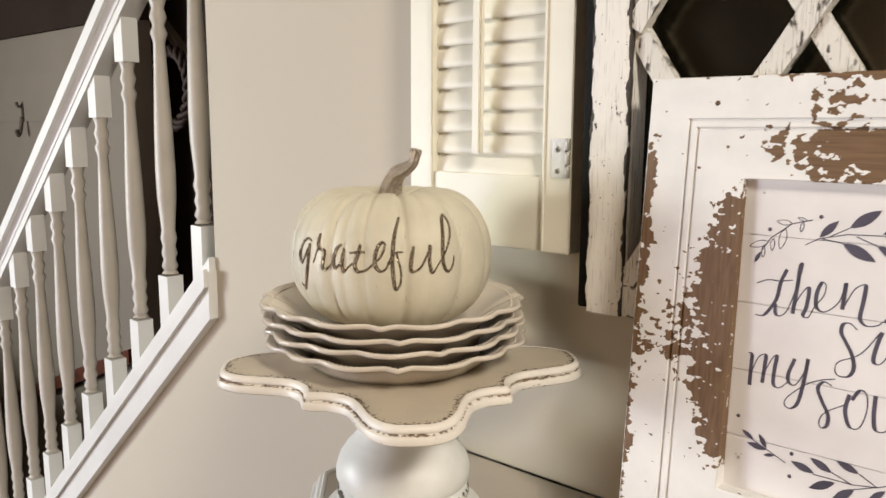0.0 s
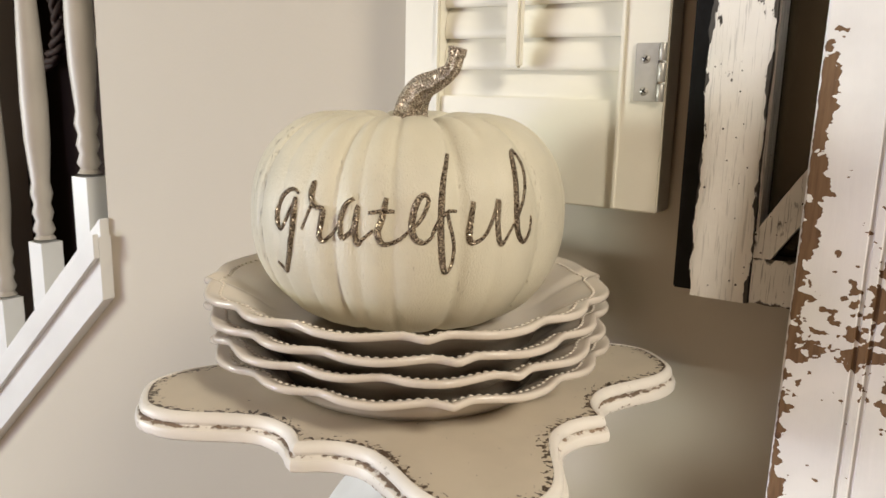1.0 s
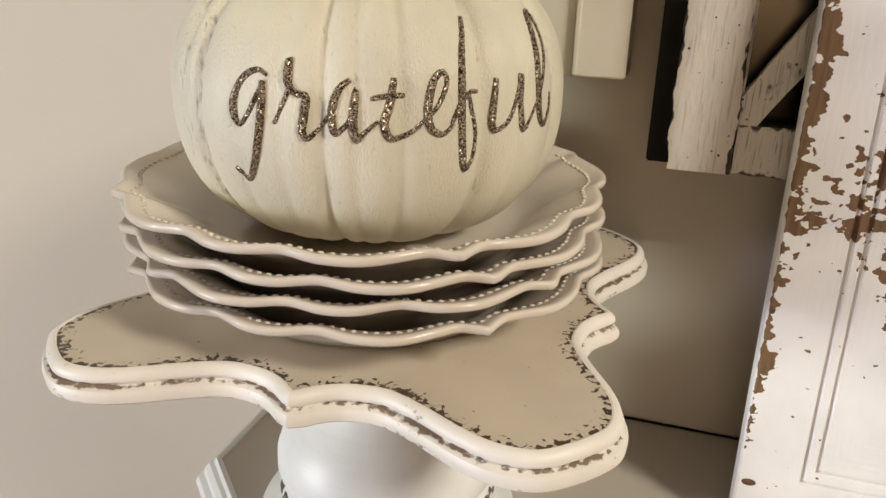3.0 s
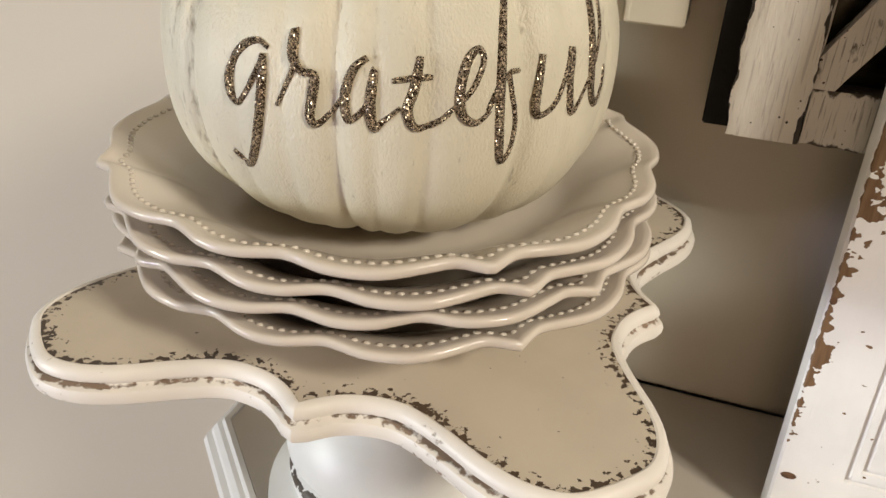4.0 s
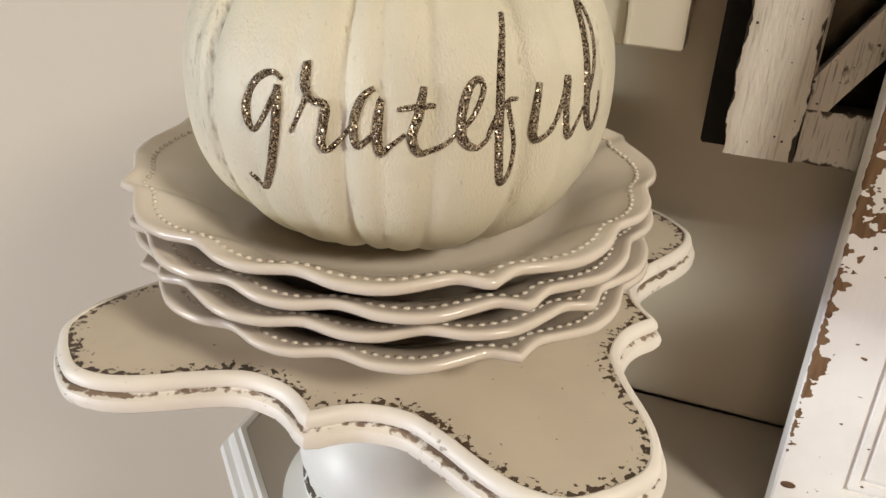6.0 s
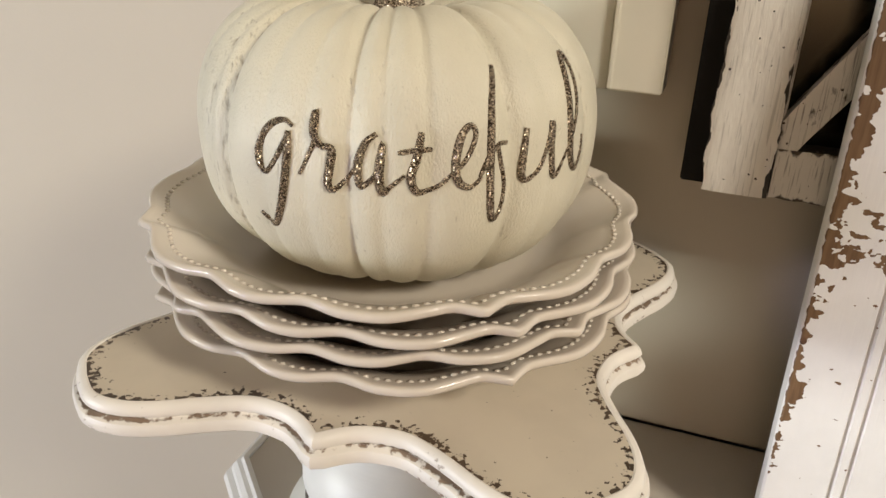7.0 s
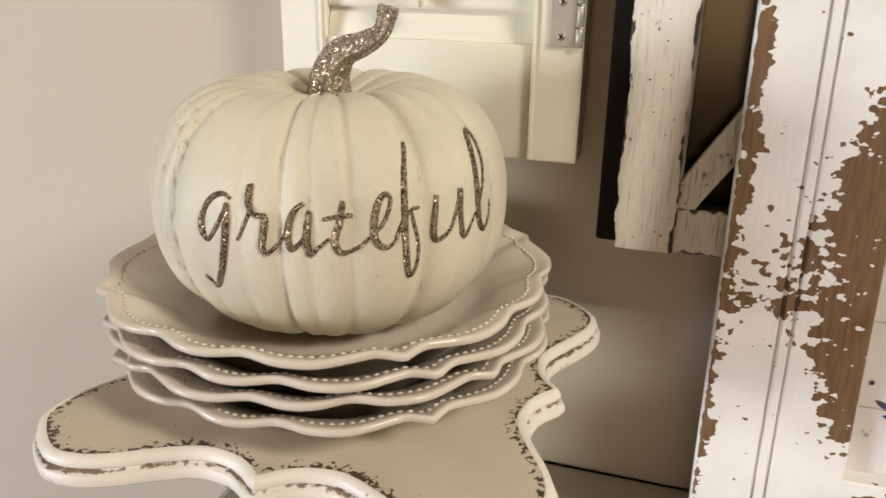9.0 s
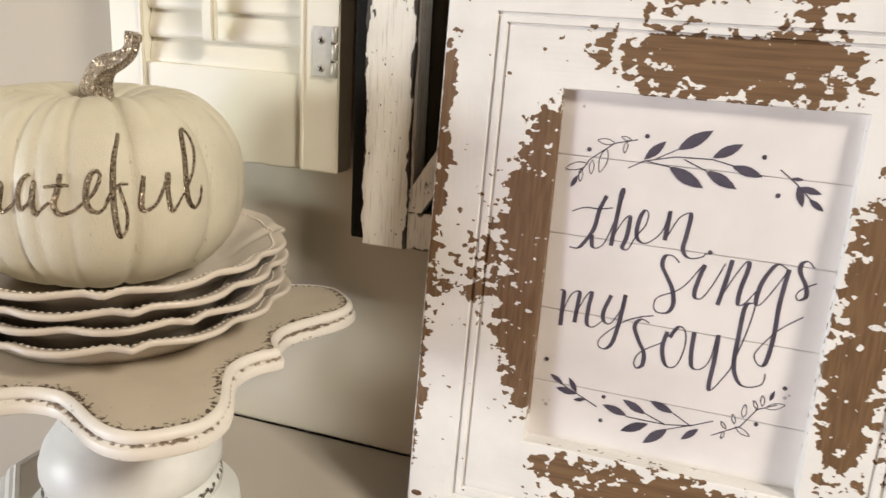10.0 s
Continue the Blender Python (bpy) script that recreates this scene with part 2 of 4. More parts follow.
def lathe(profile, cx, cy, n=48, bm=None):
    """Turn a profile of (radius, z) round an upright axis."""
    bm = bm or bmesh.new()
    rings = [[bm.verts.new((cx + r * math.cos(2 * math.pi * i / n), cy + r * math.sin(2 * math.pi * i / n), z)) for i in range(n)] for r, z in profile]
    for a, b in zip(rings, rings[1:]):
        for i in range(n):
            j = (i + 1) % n
            bm.faces.new((a[i], a[j], b[j], b[i]))
    bm.faces.new(rings[0][::-1])
    bm.faces.new(rings[-1])
    bmesh.ops.recalc_face_normals(bm, faces=bm.faces)
    return bm


def spline(points, steps=6, closed=False):
    """Catmull-Rom through the points, of any dimension."""
    p = [Vector(q) for q in points]
    out, n = [], len(p)
    for i in range(n if closed else n - 1):
        a, b, c, d = (p[(i + k) % n] if closed else p[min(max(i + k, 0), n - 1)] for k in (-1, 0, 1, 2))
        for s in range(steps):
            t = s / steps
            out.append(0.5 * (2 * b + (c - a) * t + (2 * a - 5 * b + 4 * c - d) * t * t + (3 * b - a - 3 * c + d) * t ** 3))
    if not closed:
        out.append(p[-1])
    return out


def tube(path, radius, bm=None, sides=7, flat=1.0, up=None):
    """A round bar along a path; radius may be a function of 0..1."""
    bm = bm or bmesh.new()
    rings, n = [], len(path)
    for i, p in enumerate(path):
        d = (path[min(i + 1, n - 1)] - path[max(i - 1, 0)]).normalized()
        u = up(p) if up else Vector((0, 0, 1)) if abs(d.z) < 0.9 else Vector((1, 0, 0))
        s = d.cross(u).normalized()
        w = s.cross(d).normalized()
        r = radius(i / (n - 1)) if callable(radius) else radius
        rings.append([bm.verts.new(p + r * (math.cos(a) * s + flat * math.sin(a) * w)) for a in (2 * math.pi * k / sides for k in range(sides))])
    for a, b in zip(rings, rings[1:]):
        for k in range(sides):
            j = (k + 1) % sides
            bm.faces.new((a[k], a[j], b[j], b[k]))
    bm.faces.new(rings[0][::-1])
    bm.faces.new(rings[-1])
    bmesh.ops.recalc_face_normals(bm, faces=bm.faces)
    return bm


def set_wear(ob, f):
    """Store how worn each vertex is, as a value of its place in the world."""
    at = ob.data.attributes.new("wear", "FLOAT", "POINT")
    o = origin_of(ob)
    for v, d in zip(ob.data.vertices, at.data):
        d.value = f(v.co + o)
    return ob


# ---- the setting ----
LEFT, RIGHT, FRONT, BACK, TOP = -6.2, 2.2, -3.5, 1.15, 4.2
EDGE = -1.135                       # where the full wall ends and the balustrade starts
SLOPE = 0.885                       # the stair's rise over its run
LOW = -1.6                          # the floor at the foot of the stairs
tagged(part("floor", box(LEFT, RIGHT, FRONT, 0.12, -0.1, 0), FLOORWOOD), "brown oak floor of the landing", "floor", kind="structure")
tagged(part("floor_lower", box(LEFT, RIGHT, 0.121, BACK + 2, LOW - 0.1, LOW), FLOORWOOD), "brown floor at the stairs' foot", "floor", kind="structure")
tagged(part("ceiling", box(LEFT, RIGHT, FRONT, BACK + 2, TOP, TOP + 0.1), CEIL), "unseen plain ceiling, darkened to tan to limit bounce", "ceiling", kind="structure")
tagged(part("wall_north", box(EDGE, RIGHT, 0, 0.12, 0, TOP), WALL), "warm beige painted wall behind the console", "wall", kind="structure")


def cap_z(x):
    return 0.965 + SLOPE * (x - EDGE)


FOOT = EDGE - 0.96 / SLOPE
tagged(part("wall_stair", prism([(EDGE, -0.1), (EDGE, cap_z(EDGE) - 0.02), (FOOT - 0.4, cap_z(FOOT - 0.4) - 0.02), (FOOT - 0.4, LOW), (EDGE, LOW)], 0, 0.12), WALL), "beige sloping knee wall below the balustrade", "wall", kind="structure")
# unseen walls under the landing, added to keep sky light out of the stairwell
bm = box(EDGE, RIGHT, 0, 0.12, LOW, -0.101)
box(LEFT, FOOT - 0.401, 0, 0.12, LOW, -0.101, bm=bm)
tagged(part("wall_below", bm, WALL), "unseen beige wall below the landing, blocking stray sky light", "wall", kind="structure")
# unseen return, added to close the gap behind the hall wall against the sky
tagged(part("wall_return", box(-4.299, -4.201, BACK + 0.121, BACK + 0.42, LOW, TOP), DARKROOM), "unseen dark return of the hall wall, blocking stray sky light", "wall", kind="structure")
tagged(part("wall_hall", box(LEFT, -3.6, BACK, BACK + 0.12, LOW, 1.70), GREYWALL), "grey painted hall wall beyond the stairs", "wall", kind="structure")
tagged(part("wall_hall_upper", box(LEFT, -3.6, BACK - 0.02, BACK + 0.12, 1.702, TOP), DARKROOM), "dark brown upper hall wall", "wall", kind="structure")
tagged(part("wall_far", box(-4.198, RIGHT, BACK + 0.3, BACK + 0.4, LOW, TOP), DARKROOM), "wall behind the stairs, coloured near black for the unlit stairwell", "wall", kind="structure")
# unseen walls that close the room; their dark colour limits the bounce
bm = bmesh.new()
for a, b, c, d in ((FRONT, -1.85, LOW, TOP), (-1.05, BACK + 2, LOW, TOP), (-1.85, -1.05, LOW, 2.6), (-1.85, -1.05, 3.4, TOP)):
    box(RIGHT, RIGHT + 0.1, a, b, c, d, bm=bm)
tagged(part("wall_east", bm, DULL), "unseen side wall, taupe darkened to cut bounce, with an opening", "wall", kind="structure")
bm = bmesh.new()
box(LEFT - 0.12, LEFT, FRONT, BACK + 2, LOW, TOP, bm=bm)
tagged(part("wall_west", bm, DULL), "unseen end wall of the hall, taupe darkened to cut bounce", "wall", kind="structure")
bm = bmesh.new()
for a, b, c, d in ((LEFT, -5.75, 0, TOP), (-5.75, -4.25, 0, 0.6), (-5.75, -4.25, 1.7, TOP), (-4.25, -4.15, 0, TOP), (-4.15, -3.15, 0, 0.05), (-4.15, -3.15, 1.05, TOP), (-3.15, -0.8, 0, TOP), (-0.8, 0.4, 0, 0.7), (-0.8, 0.4, 1.9, TOP), (0.4, RIGHT, 0, TOP)):
    box(a, b, FRONT - 0.12, FRONT, c, d, bm=bm)
tagged(part("wall_south", bm, DULL), "unseen wall, taupe darkened to cut bounce, with three openings", "wall", kind="structure")

# ---- the staircase's balustrade ----
stairs = root("stair_balustrade", EDGE, 0.05, 0, "white sloping balustrade with turned spindles and moulded handrail", "balustrade")


def sloped(x0, x1, above0, above1, y0, y1, easing=0.0):
    """A bar that follows the stair, cut upright at its ends."""
    za, zb = cap_z(x0) + easing * (-1.5 - x0), cap_z(x1) + easing * (-1.5 - x1)
    return prism([(x0, za + above0), (x1, zb + above0), (x1, zb + above1), (x0, za + above1)], y0, y1)


X0 = FOOT - 0.15
bm = sloped(X0, EDGE + 0.004, -0.085, -0.004, -0.018, -0.001)
part("skirt_board", bm, WHITE, stairs)
bm = sloped(X0, EDGE + 0.004, -0.03, 0.0, -0.026, -0.0185)
part("bead_moulding", bm, WHITE, stairs)
bm = sloped(X0, EDGE - 0.001, -0.02, 0.022, -0.012, 0.13)
part("stringer_cap", bm, WHITE, stairs)
RAIL0 = 0.745
for nm, a, b, y0, y1 in (("handrail", RAIL0 + 0.022, RAIL0 + 0.096, 0.012, 0.088), ("handrail_fillet", RAIL0, RAIL0 + 0.022, 0.030, 0.072)):
    bm = sloped(X0 - 0.6, EDGE - 0.002, a, b, y0, y1, 0.037)
    if nm == "handrail":
        es = [e for e in bm.edges if abs((e.verts[0].co - e.verts[1].co).x) > 0.5]
        bmesh.ops.bevel(bm, geom=es, offset=0.016, segments=3, affect="EDGES")
    part(nm, bm, WHITE, stairs, smooth=30)


def spindle(x):
    """One turned baluster: square block, vase turning, square block."""
    z = cap_z(x)
    w, y = 0.0165, 0.0505
    up = 0.037 * (-1.5 - x)
    zb, zt = z + 0.168 + 0.5 * up, z + 0.676 + 0.7 * up
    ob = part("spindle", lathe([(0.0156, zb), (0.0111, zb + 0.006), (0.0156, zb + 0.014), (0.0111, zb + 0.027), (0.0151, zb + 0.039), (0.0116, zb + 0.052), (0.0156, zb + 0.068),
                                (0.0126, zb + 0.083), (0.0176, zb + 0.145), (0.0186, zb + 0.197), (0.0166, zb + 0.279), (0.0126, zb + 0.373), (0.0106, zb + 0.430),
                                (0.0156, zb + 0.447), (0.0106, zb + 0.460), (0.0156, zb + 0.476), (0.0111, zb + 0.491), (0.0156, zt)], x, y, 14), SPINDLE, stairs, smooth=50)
    bm = prism([(x - w, z - w * SLOPE + 0.023), (x + w, z + w * SLOPE + 0.023), (x + w, zb - 0.004), (x - w, zb - 0.004)], y - w, y + w)
    part("base_block", bm, WHITE, ob)
    bm = prism([(x - w, zt), (x + w, zt), (x + w, z + RAIL0 + up + w * SLOPE), (x - w, z + RAIL0 + up - w * SLOPE)], y - w, y + w)
    part("top_block", bm, WHITE, ob)


for i in range(11):
    spindle(EDGE - 0.1115 - 0.1231 * i)

# ---- beyond the stairs ----
tagged(part("hall_board", box(-5.6, -3.62, BACK - 0.02, BACK - 0.001, 1.228, 1.492, 0.004), GREYWALL), "grey painted board with coat hooks on hall wall", "hook board")
hook = root("coat_hook", -4.80, BACK - 0.02, 1.2, "small metal coat hook on the hall board", "hook")
part("hook_plate", box(-4.815, -4.785, BACK - 0.026, BACK - 0.0205, 1.235, 1.33, 0.003), HOOKMETAL, hook)
part("prong", tube(spline([(-4.80, BACK - 0.028, 1.25), (-4.795, BACK - 0.045, 1.17), (-4.79, BACK - 0.06, 1.15), (-4.785, BACK - 0.07, 1.18)], 5), 0.011), HOOKMETAL, hook, smooth=True)
part("upper_prong", tube(spline([(-4.80, BACK - 0.028, 1.31), (-4.80, BACK - 0.045, 1.315), (-4.80, BACK - 0.055, 1.335)], 5), 0.009), HOOKMETAL, hook, smooth=True)
tagged(part("lower_stair_rail", prism([(-5.5, -0.66), (-3.62, 0.045), (-3.62, 0.12), (-5.5, -0.585)], BACK - 0.07, BACK - 0.002), WOOD), "dark red stained sloping wooden rail", "handrail")
tagged(part("upper_stair_rail", prism([(-4.0, 1.90), (-3.0, 1.07), (-3.0, 1.115), (-4.0, 1.945)], BACK + 0.25, BACK + 0.299), GREYWALL), "grey sloping rail on the dark stairwell wall", "handrail")
WX, WZ = -3.58, 1.385
wreath = root("wicker_wreath", WX, BACK + 0.20, WZ, "round brown wicker wreath hanging in the dark stairwell", "wreath")
bm = bmesh.new()
for k in range(3):
    ring = [Vector((WX + (0.17 + 0.02 * math.cos(a * 7 + k * 2.1)) * math.cos(a), BACK + 0.20 + 0.02 * math.sin(a * 7 + k * 2.1), WZ + (0.18 + 0.02 * math.cos(a * 7 + k * 2.1)) * math.sin(a))) for a in (2 * math.pi * i / 60 for i in range(61))]
    tube(ring, 0.014, bm, 6)
part("ring", bm, BROWN, wreath, smooth=True)

# ---- console table ----
console = root("console_table", 0, -0.17, 0, "off-white console table with canted corners and moulded edge", "table")
CX0, CX1, CD, CT = -0.684, 0.75, 0.40, 0.80


def console_outline(grow):
    g, k = grow, grow * math.tan(radians(22.5))
    c = CD - 0.163
    return [(CX0 - g, -0.002), (CX1 + g, -0.002), (CX1 + g, -0.163 - k), (CX1 - c + k, -CD - g), (CX0 + c - k, -CD - g), (CX0 - g, -0.163 - k)]


part("tabletop", slab(console_outline(-0.013), CT - 0.018, CT), CONSOLE, console)


def ring_of(outlines):
    bm = bmesh.new()
    rows = [[bm.verts.new((x, y, z)) for x, y in console_outline(g)] for g, z in outlines]
    for a, b in zip(rows, rows[1:]):
        for i in range(len(a)):
            j = (i + 1) % len(a)
            bm.faces.new((a[i], a[j], b[j], b[i]))
    bmesh.ops.recalc_face_normals(bm, faces=bm.faces)
    return bm


part("edge_moulding", ring_of([(-0.013, CT - 0.004), (-0.0125, CT + 0.0015), (-0.009, CT + 0.002), (-0.007, CT - 0.001), (-0.004, CT - 0.002), (-0.001, CT - 0.006), (0.0, CT - 0.011),
                               (0.004, CT - 0.013), (0.006, CT - 0.018), (0.004, CT - 0.026), (-0.013, CT - 0.027), (-0.013, CT - 0.004)]), WHITE, console, smooth=25)
part("apron", slab(console_outline(-0.035), CT - 0.14, CT - 0.0185), WHITE, console)
for x in (CX0 + 0.06, CX1 - 0.06):
    for y in (-0.05, -0.20):
        part("leg", lathe([(0.018, 0), (0.022, 0.05), (0.016, 0.12), (0.026, 0.45), (0.03, CT - 0.141)], x, y, 16), WHITE, console, smooth=40)

# ---- louvred shutter ----
SY0, SY1 = -0.037, -0.010
shutter = root("louvred_shutter", -0.54, -0.02, 1.071, "cream painted louvred wooden shutter hung on the wall", "shutter")
SX0, SX1, SZ0, SZ1 = -0.652, -0.428, 1.071, 1.93
part("stile", box(SX0, -0.617, SY0, SY1, SZ0, SZ1, 0.0012), CREAM, shutter)
part("stile", box(-0.4625, SX1, SY0, SY1, SZ0, SZ1, 0.0012), CREAM, shutter)
part("bottom_rail", box(-0.6168, -0.4627, SY0 + 0.002, SY1, SZ0, 1.150, 0.001), CREAM, shutter)
part("top_rail", box(-0.6168, -0.4627, SY0 + 0.002, SY1, 1.87, SZ1, 0.001), CREAM, shutter)
for x0 in (-0.6205, -0.4625):
    part("edge_bead", box(x0, x0 + 0.0035, SY0 - 0.002, SY0 - 0.0002, SZ0 + 0.001, SZ1 - 0.001, 0.0007), CREAM, shutter)
louvre_z = 1.163
while louvre_z < 1.86:
    ring = [(0.0172 * math.cos(a), 0.0046 * math.sin(a)) for a in (2 * math.pi * k / 20 for k in range(20))]
    tilt = radians(71)
    bm = bmesh.new()
    ends = [[bm.verts.new((x, -0.0225 + u * math.cos(tilt) - v * math.sin(tilt), louvre_z + u * math.sin(tilt) + v * math.cos(tilt))) for u, v in ring] for x in (-0.6165, -0.463)]
    for k in range(20):
        bm.faces.new((ends[0][k], ends[0][(k + 1) % 20], ends[1][(k + 1) % 20], ends[1][k]))
    bm.faces.new(ends[0])
    bm.faces.new(ends[1])
    bmesh.ops.recalc_face_normals(bm, faces=bm.faces)
    part("louvre", bm, CREAM, shutter, smooth=40)
    louvre_z += 0.0243
part("tilt_rod", box(-0.5505, -0.5385, -0.048, -0.0385, 1.172, 1.86, 0.002), CREAM, shutter)
part("backing", box(-0.6165, -0.463, -0.0095, -0.006, 1.10, 1.90), CREAM, shutter)
hinge = part("hinge", box(-0.4505, -0.4335, SY0 - 0.0022, SY0 - 0.0002, 1.150, 1.190, 0.0006), STEEL, shutter, "zinc butt hinge leaf")
for z0, z1 in ((1.150, 1.162), (1.1635, 1.1765), (1.178, 1.190)):
    part("knuckle", lathe([(0.0022, z0), (0.0026, z0 + 0.0006), (0.0026, z1 - 0.0006), (0.0022, z1)], -0.4312, SY0 - 0.002, 12), STEEL, hinge, smooth=40)
for z in (1.157, 1.179):
    bm = bmesh.new()
    bmesh.ops.create_uvsphere(bm, u_segments=10, v_segments=6, radius=0.0032, matrix=Matrix.Translation((-0.443, SY0 - 0.0022, z)) @ Matrix.Diagonal((1, 0.4, 1, 1)))
    part("screw", bm, STEEL, hinge, smooth=True)
    # black bars drawn for the shade in the screw's cross recess
    for ang in (30, 120):
        bm = box(-0.0022, 0.0022, -0.0003, 0.0003, -0.0004, 0.0004)
        bmesh.ops.transform(bm, matrix=Matrix.Translation((-0.443, SY0 - 0.0034, z)) @ Matrix.Rotation(radians(ang), 4, "Y"), verts=bm.verts)
        part("slot_shade", bm, BLACKWOOD, hinge)

# ---- lattice mirror frame ----
MX0, MX1, MZ0, MZ1, MF = -0.396, 0.14, 1.021, 1.80, -0.056
mirror = root("lattice_window_mirror", -0.13, -0.03, MZ0, "crackled white and black old lattice window frame with dark mirror", "window frame")


def worn_board(x0, x1, z0, z1, y0, y1, ragged, along="z"):
    """A painted board with a fine face and ragged long edges; the wear is highest along them."""
    n, m = (230, 14)
    bm = bmesh.new()
    grid, w = [], []
    for i in range(n + 1):
        f = i / n
        lo = ragged * (noise.noise((f * 25, x0 * 31, 1.7)) + 0.7 * noise.noise((f * 80, z0 * 17, 4.2)))
        hi = 0.6 * ragged * (noise.noise((f * 22, x1 * 31, 8.3)) + 0.7 * noise.noise((f * 70, z1 * 17, 2.9)))
        row = []
        for j in range(m + 1):
            g = j / m
            if along == "z":
                a, b = x0 + lo, x1 + hi
                p = (a + (b - a) * g, y0 + 0.0009 * (abs(2 * g - 1) ** 6), z0 + f * (z1 - z0))
            else:
                a, b = z0 + lo, z1 + hi
                p = (x0 + f * (x1 - x0), y0 + 0.0009 * (abs(2 * g - 1) ** 6), a + (b - a) * g)
            row.append(bm.verts.new(p))
        grid.append(row)
    back = [[bm.verts.new((r[k].co.x, y1, r[k].co.z)) for k in (0, m)] for r in grid]
    for i in range(n):
        for j in range(m):
            bm.faces.new((grid[i][j], grid[i + 1][j], grid[i + 1][j + 1], grid[i][j + 1]))
        bm.faces.new((grid[i][0], back[i][0], back[i + 1][0], grid[i + 1][0]))
        bm.faces.new((grid[i][m], grid[i + 1][m], back[i + 1][1], back[i][1]))
    for e in (0, n):
        bm.faces.new([*grid[e], back[e][1], back[e][0]])
    bmesh.ops.recalc_face_normals(bm, faces=bm.faces)
    return bm


def frame_wear(x0, x1, z0, z1, along="z"):
    def f(p):
        e = min(p.x - x0, x1 - p.x) if along == "z" else min(p.z - z0, z1 - p.z)
        return 0.19 + max(0.0, 0.42 - e * 110) + (0.35 if p.y > MF + 0.004 else 0) + 0.1 * noise.noise(p * 30)
    return f


for x0, x1 in ((MX0, -0.357), (0.10, MX1)):
    set_wear(part("stile", worn_board(x0, x1, MZ0, MZ1, MF, MF + 0.007, 0.0022), LATTICE, mirror), frame_wear(x0, x1, MZ0, MZ1))
for z0, z1 in ((MZ0, 1.052), (1.77, MZ1)):
    set_wear(part("rail", worn_board(-0.3562, 0.0993, z0, z1, MF + 0.002, MF + 0.02, 0.001, "x"), STRUT, mirror), frame_wear(0, 0, z0, z1, "x"))
part("inner_lining", box(-0.3585, -0.3555, MF + 0.0075, MF + 0.033, 1.0535, 1.768, 0.0005), STRUT, mirror)
part("back_frame", box(MX0 - 0.0125, -0.3585, MF + 0.0072, -0.001, MZ0 + 0.002, MZ1, 0.001), BLACKWOOD, mirror, "blackened wood back frame")
part("back_frame", box(0.102, MX1 + 0.01, MF + 0.0072, -0.001, MZ0 + 0.002, MZ1, 0.001), BLACKWOOD, mirror, "blackened wood back frame")
part("mirror_glass", box(-0.3595, 0.0995, MF + 0.034, MF + 0.037, 1.03, 1.79), DARKGLASS, mirror, "dark old mirror glass")
LX, LZ, HX, HZ = -0.3565, 1.052, 0.0765, 0.1195


def strut(x, z, up):
    """One long lattice bar that runs from the left or the bottom of the frame until it meets the frame again."""
    k = HZ / HX * up
    t = min((0.10 - x) / 1.0, ((1.77 if up > 0 else LZ) - z) / k)
    a, b = Vector((x, 0, z)), Vector((x + t, 0, z + t * k))
    q = Vector((-k, 0, 1)).normalized() * 0.0095
    y0, y1 = (MF + 0.003, MF + 0.016) if up > 0 else (MF + 0.0075, MF + 0.0205)
    n = 60
    bm = bmesh.new()
    loops = []
    for i in range(n + 1):
        p = a.lerp(b, i / n)
        j = [0.0011 * noise.noise((i * 0.35 + 5 * m, x * 37, z * 23 + up)) for m in range(2)]
        loops.append([bm.verts.new(v) for v in (p + q + q.normalized() * j[0] + Vector((0, y0, 0)), p - q + q.normalized() * j[1] + Vector((0, y0, 0)), p - q + Vector((0, y1, 0)), p + q + Vector((0, y1, 0)))])
    for c, d in zip(loops, loops[1:]):
        for m in range(4):
            bm.faces.new((c[m], c[(m + 1) % 4], d[(m + 1) % 4], d[m]))
    bmesh.ops.recalc_face_normals(bm, faces=bm.faces)
    set_wear(part("lattice_bar", bm, STRUT, mirror), lambda p: 0.28 + (0.2 if p.y > y0 + 0.003 else 0) + 0.1 * noise.noise(p * 40))


for j in range(0, 6, 2):
    strut(LX, LZ + j * HZ, 1)
    if j:
        strut(LX, LZ + j * HZ, -1)
for i in range(2, 6, 2):
    strut(LX + i * HX, LZ, 1)
for i in range(0, 6, 2):
    strut(LX + i * HX, 1.769, -1)

# ---- framed sign ----
LEAN = radians(4.86)
SGN_X0, SGN_X1, SGN_H = -0.3255, 0.0415, 0.443
sign = root("framed_sign", -0.142, -0.11, CT, "flaking white and brown wooden framed lettered sign leaning on the wall", "framed sign")
SIGN = Matrix.Translation((0, -0.109, CT + 0.002)) @ Matrix.Rotation(-LEAN, 4, "X")     # x across, y into the wall, z up the sign


def on_sign(bm):
    bmesh.ops.transform(bm, matrix=SIGN, verts=bm.verts)
    return bm


def on_panel(bm):
    """The board inside the frame sits nearly flush at its top and deep at its foot."""
    for v in bm.verts:
        v.co.y += (0.229 - v.co.z) * 0.033
    return on_sign(bm)


IX0, IX1, IZ0, IZ1 = -0.2375, -0.0465, 0.0985, 0.3595
BLOBS = []


